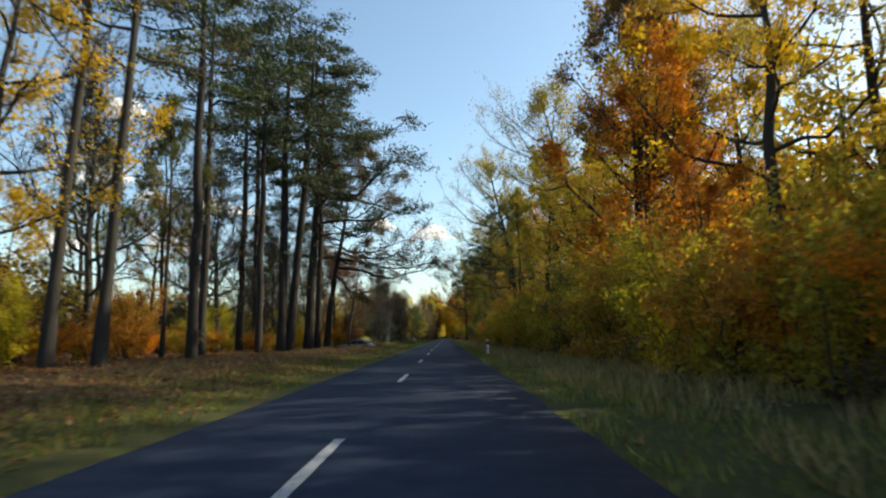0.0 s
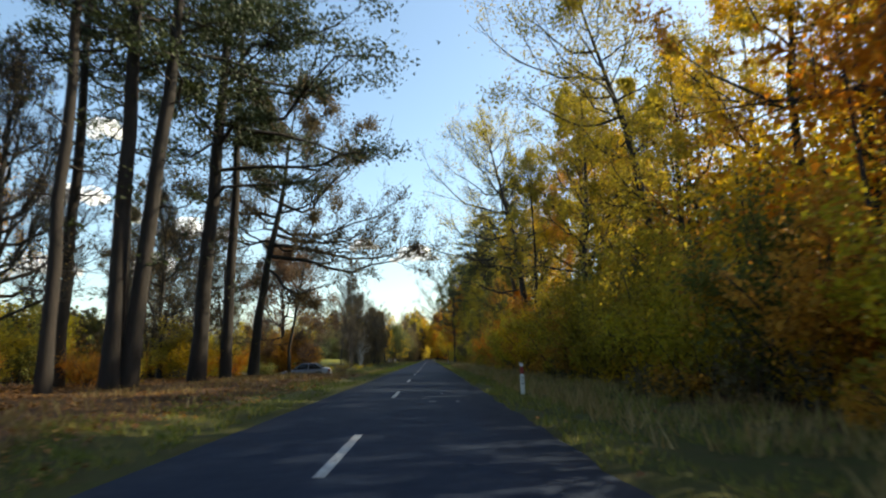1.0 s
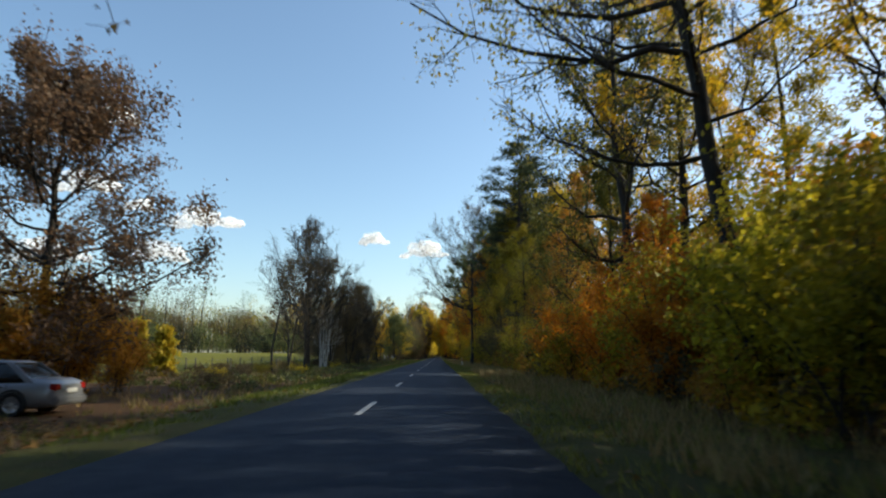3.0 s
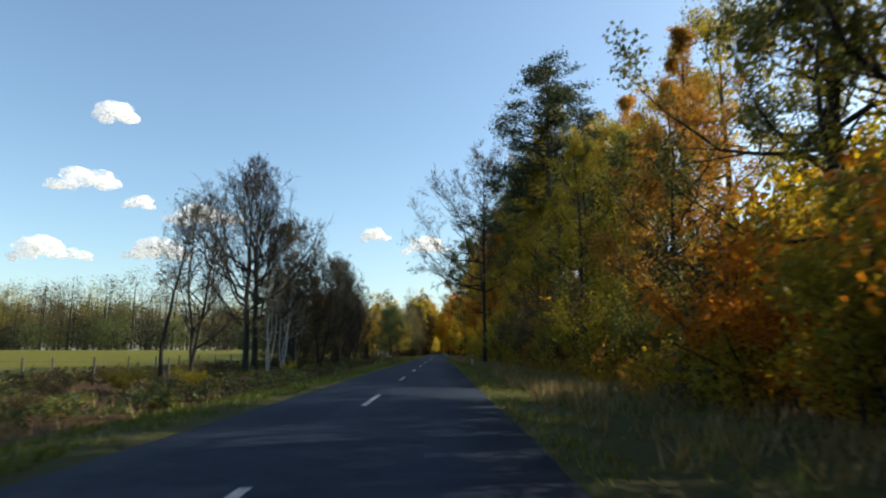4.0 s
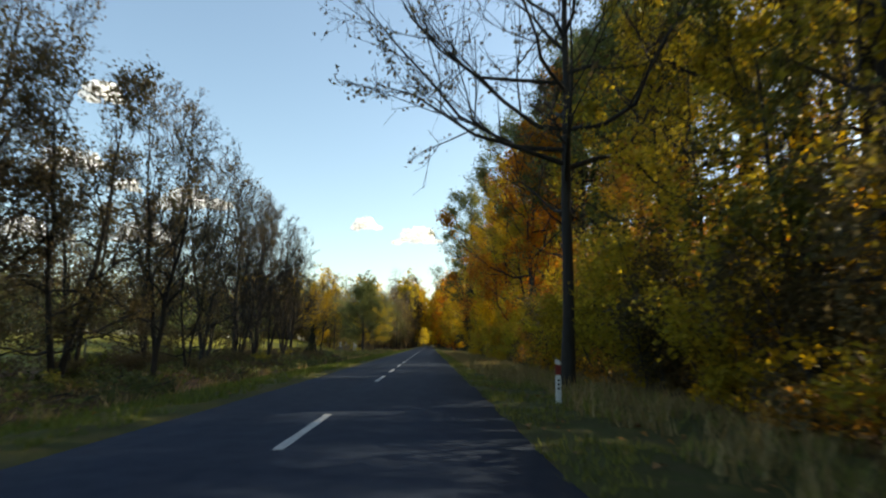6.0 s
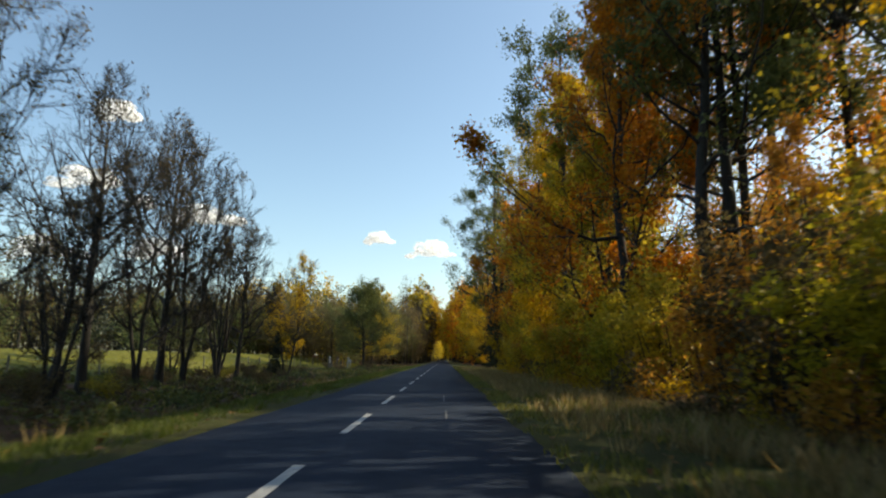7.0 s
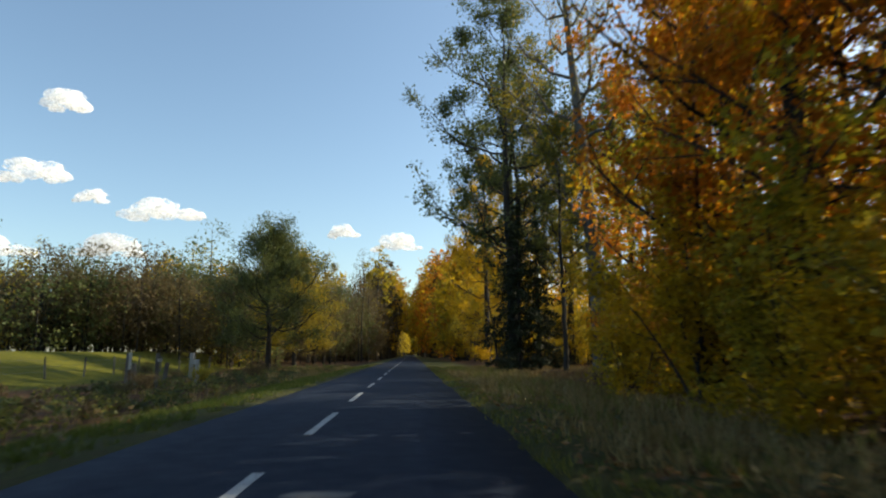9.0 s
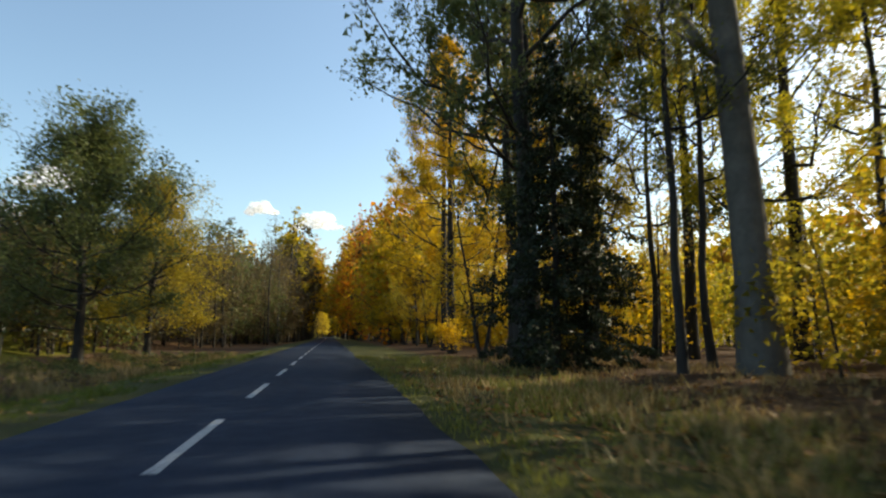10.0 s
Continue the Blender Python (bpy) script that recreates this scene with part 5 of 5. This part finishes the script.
def sedan(x, y, turn):
    e = new("car")
    e.location = (x, y, ground_z(x + 2.3, y) + 0.0)
    e.rotation_euler = (0, 0, radians(turn))
    tagged(e, "silver four-door saloon car parked across the lay-by", "car")
    st = [(0.0, 0.60, 0.30, 0.52), (0.06, 0.72, 0.22, 0.60), (0.25, 0.80, 0.19, 0.67), (0.7, 0.84, 0.18, 0.76), (1.25, 0.855, 0.18, 0.87), (1.9, 0.86, 0.18, 0.90), (2.7, 0.86, 0.18, 0.92), (3.5, 0.855, 0.18, 0.95),
          (3.95, 0.845, 0.20, 0.98), (4.35, 0.81, 0.24, 0.97), (4.56, 0.75, 0.28, 0.90), (4.62, 0.66, 0.34, 0.78)]
    part("body", loft([section(*s) for s in st]), SILVER, e)

    def ring(xa, xb, hw, z):
        n, out = 5, []
        for xx, yy, ang in ((xb - 0.08, hw - 0.08, 0), (xa + 0.08, hw - 0.08, 90), (xa + 0.08, -hw + 0.08, 180), (xb - 0.08, -hw + 0.08, 270)):
            for k in range(n):
                a = radians(ang + 90 * k / (n - 1))
                out.append((xx + 0.08 * math.cos(a), yy + 0.08 * math.sin(a), z))
        return out

    part("windows", loft([ring(1.22, 4.02, 0.77, 0.86), ring(1.42, 3.86, 0.74, 1.0), ring(1.72, 3.58, 0.67, 1.2), ring(1.98, 3.32, 0.61, 1.36)]), GLASS, e, "dark tinted side and rear glass")
    part("roof", loft([ring(1.93, 3.37, 0.625, 1.345), ring(1.96, 3.34, 0.61, 1.385), ring(2.1, 3.2, 0.54, 1.415), ring(2.4, 2.95, 0.30, 1.425)]), SILVER, e)
    for sd in (-1, 1):
        for xa, xb, w in ((1.22, 1.97, 0.055), (2.62, 2.66, 0.05), (4.0, 3.33, 0.10)):
            b, t = sd * 0.785, sd * 0.63
            bm = bmesh.new()
            lo = [bm.verts.new(p) for p in ((xa - w, b - sd * 0.03, 0.86), (xa + w, b - sd * 0.03, 0.86), (xa + w, b, 0.86), (xa - w, b, 0.86))]
            hi = [bm.verts.new(p) for p in ((xb - w, t - sd * 0.03, 1.37), (xb + w, t - sd * 0.03, 1.37), (xb + w, t, 1.37), (xb - w, t, 1.37))]
            for i in range(4):
                bm.faces.new((lo[i], lo[(i + 1) % 4], hi[(i + 1) % 4], hi[i]))
            bm.faces.new(lo[::-1]), bm.faces.new(hi)
            bmesh.ops.recalc_face_normals(bm, faces=bm.faces[:])
            part("pillar", bm, SILVER, e)
        for xx in (0.82, 3.62):
            wheel(e, xx, sd * 0.865, -sd)
            # black arch ring stands in for the shadow of a wheel opening
            bm = bmesh.new()
            rows = [[bm.verts.new((xx + r * math.cos(a), sd * d, 0.32 + r * math.sin(a))) for a in [math.pi * k / 14 for k in range(-1, 16)]] for r, d in ((0.325, 0.60), (0.325, 0.868), (0.385, 0.866), (0.39, 0.60))]
            for a, b in zip(rows, rows[1:]):
                for i in range(16):
                    bm.faces.new((a[i], a[i + 1], b[i + 1], b[i]))
            part("wheel_arch", bm, TRIM, e, "black wheel arch ring in place of the opening's shadow")
        for xx in (2.28, 3.16):
            part("door_handle", soft_box(xx, xx + 0.2, sd * 0.858 - 0.014, sd * 0.858 + 0.014, 0.74, 0.775, 0.008), TRIM, e)
        for xx in (1.35, 2.63, 3.45):
            part("door_seam", soft_box(xx, xx + 0.012, sd * 0.8555 - 0.006, sd * 0.8555 + 0.006, 0.28, 0.84, 0.002, 1), TRIM, e)
        part("side_moulding", soft_box(1.2, 3.25, sd * 0.862 - 0.012, sd * 0.862 + 0.012, 0.46, 0.51, 0.006), TRIM, e, "dark rubber side moulding")
        part("headlight", soft_box(0.02, 0.22, sd * 0.66 - 0.13, sd * 0.66 + 0.13, 0.50, 0.61, 0.03), LAMP_CLEAR, e)
        part("tail_light", soft_box(4.42, 4.63, sd * 0.62 - 0.13, sd * 0.62 + 0.13, 0.66, 0.84, 0.03), LAMP_RED, e, "red tail light")
        part("door_mirror", soft_box(1.50, 1.62, sd * 0.93 - 0.08, sd * 0.93 + 0.08, 0.90, 1.02, 0.03), SILVER, e)
    part("front_bumper", soft_box(-0.06, 0.20, -0.74, 0.74, 0.24, 0.44, 0.05), SILVER, e)
    part("rear_bumper", soft_box(4.42, 4.70, -0.76, 0.76, 0.30, 0.52, 0.05), SILVER, e)
    part("plate", soft_box(4.635, 4.65, -0.26, 0.26, 0.60, 0.71, 0.005), PLATE, e, "white number plate with plain dark bar")
    return e


sedan(-14.2, 81.6, 3.5)

# dark bushes and pale barrier beside the car
for x, y, s in ((-16.2, 83.5, 0.75), (-17.8, 84.0, 0.7), (-19.2, 84.2, 0.6)):
    plant("shrub_b", x, y, s, 40 * x, "green", "dark", "shrub", SH_LABEL["green"], "bushes behind the lay-by", "shrub")


def barrier(x, y):
    e = new("barrier_rail")
    e.location = (x, y, ground_z(x, y))
    tagged(e, "low white-painted wooden barrier rail beside the lay-by", "barrier")
    for k in range(3):
        part("post", soft_box(k * 1.8 - 0.06, k * 1.8 + 0.06, -0.06, 0.06, -0.3, 0.72, 0.015), WHITE, e)
    part("rail", soft_box(-0.4, 4.0, -0.10, -0.06, 0.52, 0.66, 0.01), WHITE, e)
    return e


barrier(-21.5, 82.5)

# ---- meadow fence ----
WOOD = bark("weathered_wood", (0.05, 0.045, 0.04), (0.19, 0.175, 0.155), 8.0, (1, 1, 0.15), 0.01)
PALEWOOD = bark("pale_wood", (0.28, 0.26, 0.22), (0.58, 0.55, 0.48), 8.0, (1, 1, 0.15), 0.008)
WIRE = plain("fence_wire", (0.16, 0.16, 0.16), 0.5, 0.8)


def fence(ax, ay, bx, by, step, name_label):
    e = new("meadow_fence")
    e.location = (ax, ay, 0)
    tagged(e, name_label, "fence")
    n = int(math.hypot(bx - ax, by - ay) / step) + 1
    rr = random.Random(int(ax * 7 + ay))
    tops = []
    bm0 = bmesh.new()
    bmesh.ops.create_cone(bm0, cap_ends=True, segments=8, radius1=0.065, radius2=0.055, depth=1.6)
    for v in bm0.verts:
        if v.co.z > 0:
            v.co.z += 0.05 * v.co.x / 0.06
    me = bpy.data.meshes.new("post")
    bm0.to_mesh(me)
    bm0.free()
    me.materials.append(WOOD)
    for i in range(n):
        t = i / max(1, n - 1)
        x, y = ax + (bx - ax) * t + rr.uniform(-0.1, 0.1), ay + (by - ay) * t
        z = ground_z(x, y)
        ob = part("post", me, None, e)
        ob.location = (x - ax, y - ay, z + 0.5)
        ob.rotation_euler = (rr.uniform(-0.06, 0.06), rr.uniform(-0.06, 0.06), rr.uniform(0, 6))
        tops.append((x - ax, y - ay, z))
    for h in (0.45, 0.8, 1.12):
        P = np.array([[(x, y, z + h + rr.uniform(-0.02, 0.02)) for x, y, z in tops]])
        wm = mesh_np("wire", *tubes(P, np.full((1, n), 0.006), 4))
        part("wire", wm, WIRE, e)
    return e


fence(-21.5, 104, -21.5, 262, 4.2, "weathered wooden fence posts with wire along the meadow")
fence(-13.2, 117.0, -48, 121.0, 3.6, "weathered wooden fence posts with wire along the meadow")


def board_post(x, y, turn, lean, plates, wood, label):
    """Stout posts with small pale boards nailed on."""
    e = new("notice_post")
    e.location = (x, y, ground_z(x, y))
    e.rotation_euler = (0, 0, radians(turn))
    tagged(e, label, "sign post", "posts beside the meadow gate")
    for k, (dx, hh, ln) in enumerate(((0.0, 1.75, 0.0), (0.34, 1.25, lean))):
        bm = soft_box(-0.10, 0.10, -0.10, 0.10, -0.3, hh, 0.02)
        for v in bm.verts:
            v.co.x += dx + ln * v.co.z
            v.co.x += 0.02 * math.sin(v.co.z * 5 + k)
        part("post", bm, wood, e)
    for dx, z, w, h in plates:
        part("board", soft_box(dx - w / 2, dx + w / 2, -0.135, -0.105, z, z + h, 0.006), PALEWOOD, e, "pale weathered board")
    return e


board_post(-11.9, 228.7, 5, -0.05, ((0.24, 1.12, 0.40, 0.27),), PALEWOOD, "pale wooden post pair with a small board nailed on")
board_post(-13.6, 224.9, -10, -0.06, ((0.16, 0.95, 0.17, 0.8),), WOOD, "dark wooden post pair with pale boards nailed on")
board_post(-12.9, 226.6, 25, 0.10, ((0.1, 1.3, 0.22, 0.16),), WOOD, "dark wooden post pair with pale boards nailed on")


# ---- clouds ----
def cloud_material():
    m, nt, p = material("cloud_white_glow")
    p.inputs["Base Color"].default_value = (0.85, 0.85, 0.86, 1)
    p.inputs["Roughness"].default_value = 1.0
    p.inputs["Specular IOR Level"].default_value = 0.0
    t = nt.nodes.new("ShaderNodeBsdfTranslucent")
    t.inputs["Color"].default_value = (0.95, 0.95, 0.95, 1)
    mx = nt.nodes.new("ShaderNodeMixShader")
    mx.inputs[0].default_value = 0.5
    nt.links.new(p.outputs[0], mx.inputs[1])
    nt.links.new(t.outputs[0], mx.inputs[2])
    # own glow in place of sunlight scattered inside the cloud
    p.inputs["Emission Color"].default_value = (0.93, 0.96, 1.0, 1)
    p.inputs["Emission Strength"].default_value = 0.34
    clear_ = nt.nodes.new("ShaderNodeBsdfTransparent")
    veil = nt.nodes.new("ShaderNodeMixShader")
    nt.links.new(ramp(nt, noise_fac(nt, 0.03, 6.0, 0.65), [(0.38, (1, 1, 1)), (0.60, (0.25, 0.25, 0.25))]), veil.inputs[0])
    nt.links.new(mx.outputs[0], veil.inputs[1])
    nt.links.new(clear_.outputs[0], veil.inputs[2])
    nt.links.new(veil.outputs[0], nt.nodes["Material Output"].inputs["Surface"])
    return m


CLOUD = cloud_material()


def cloud(x, z, w, h, seed):
    """A flat-bottomed heap of billows far off."""
    rr = random.Random(seed)
    bm = bmesh.new()
    for i in range(16):
        t = rr.uniform(-1, 1)
        r = h * rr.uniform(0.25, 0.5) * (1.1 - 0.6 * abs(t))
        c = Vector((t * w * 0.5, rr.uniform(-0.2, 0.2) * w, -h * 0.3 + r * 0.7 + rr.uniform(0, 0.45) * h * (1 - abs(t))))
        made = bmesh.ops.create_icosphere(bm, subdivisions=3, radius=r)
        for v in made["verts"]:
            k = 1 + 0.35 * noise.noise(v.co / r * 1.3 + Vector((seed, i, 0))) + 0.18 * noise.noise(v.co / r * 3.5 + Vector((i, seed, 3)))
            v.co = Vector((v.co.x * k * 1.3, v.co.y * k, v.co.z * k * (0.8 if v.co.z > 0 else 0.45))) + c
    for f in bm.faces:
        f.smooth = True
    me = bpy.data.meshes.new("cloud")
    bm.to_mesh(me)
    bm.free()
    me.materials.append(CLOUD)
    ob = new("cloud", me)
    ob.location = (x, 3000, z)
    return tagged(ob, "small bright white fair-weather cloud", "cloud", "scattered clouds", "structure")


for i, (x, z, w, h) in enumerate(((-1630, 1150, 210, 110), (-1140, 640, 330, 130), (-1460, 705, 120, 75), (-1730, 815, 330, 120), (-1350, 470, 260, 130), (-310, 542, 130, 65), (-60, 490, 230, 90), (-1900, 470, 380, 120))):
    cloud(x, z, w, h, i + 3)
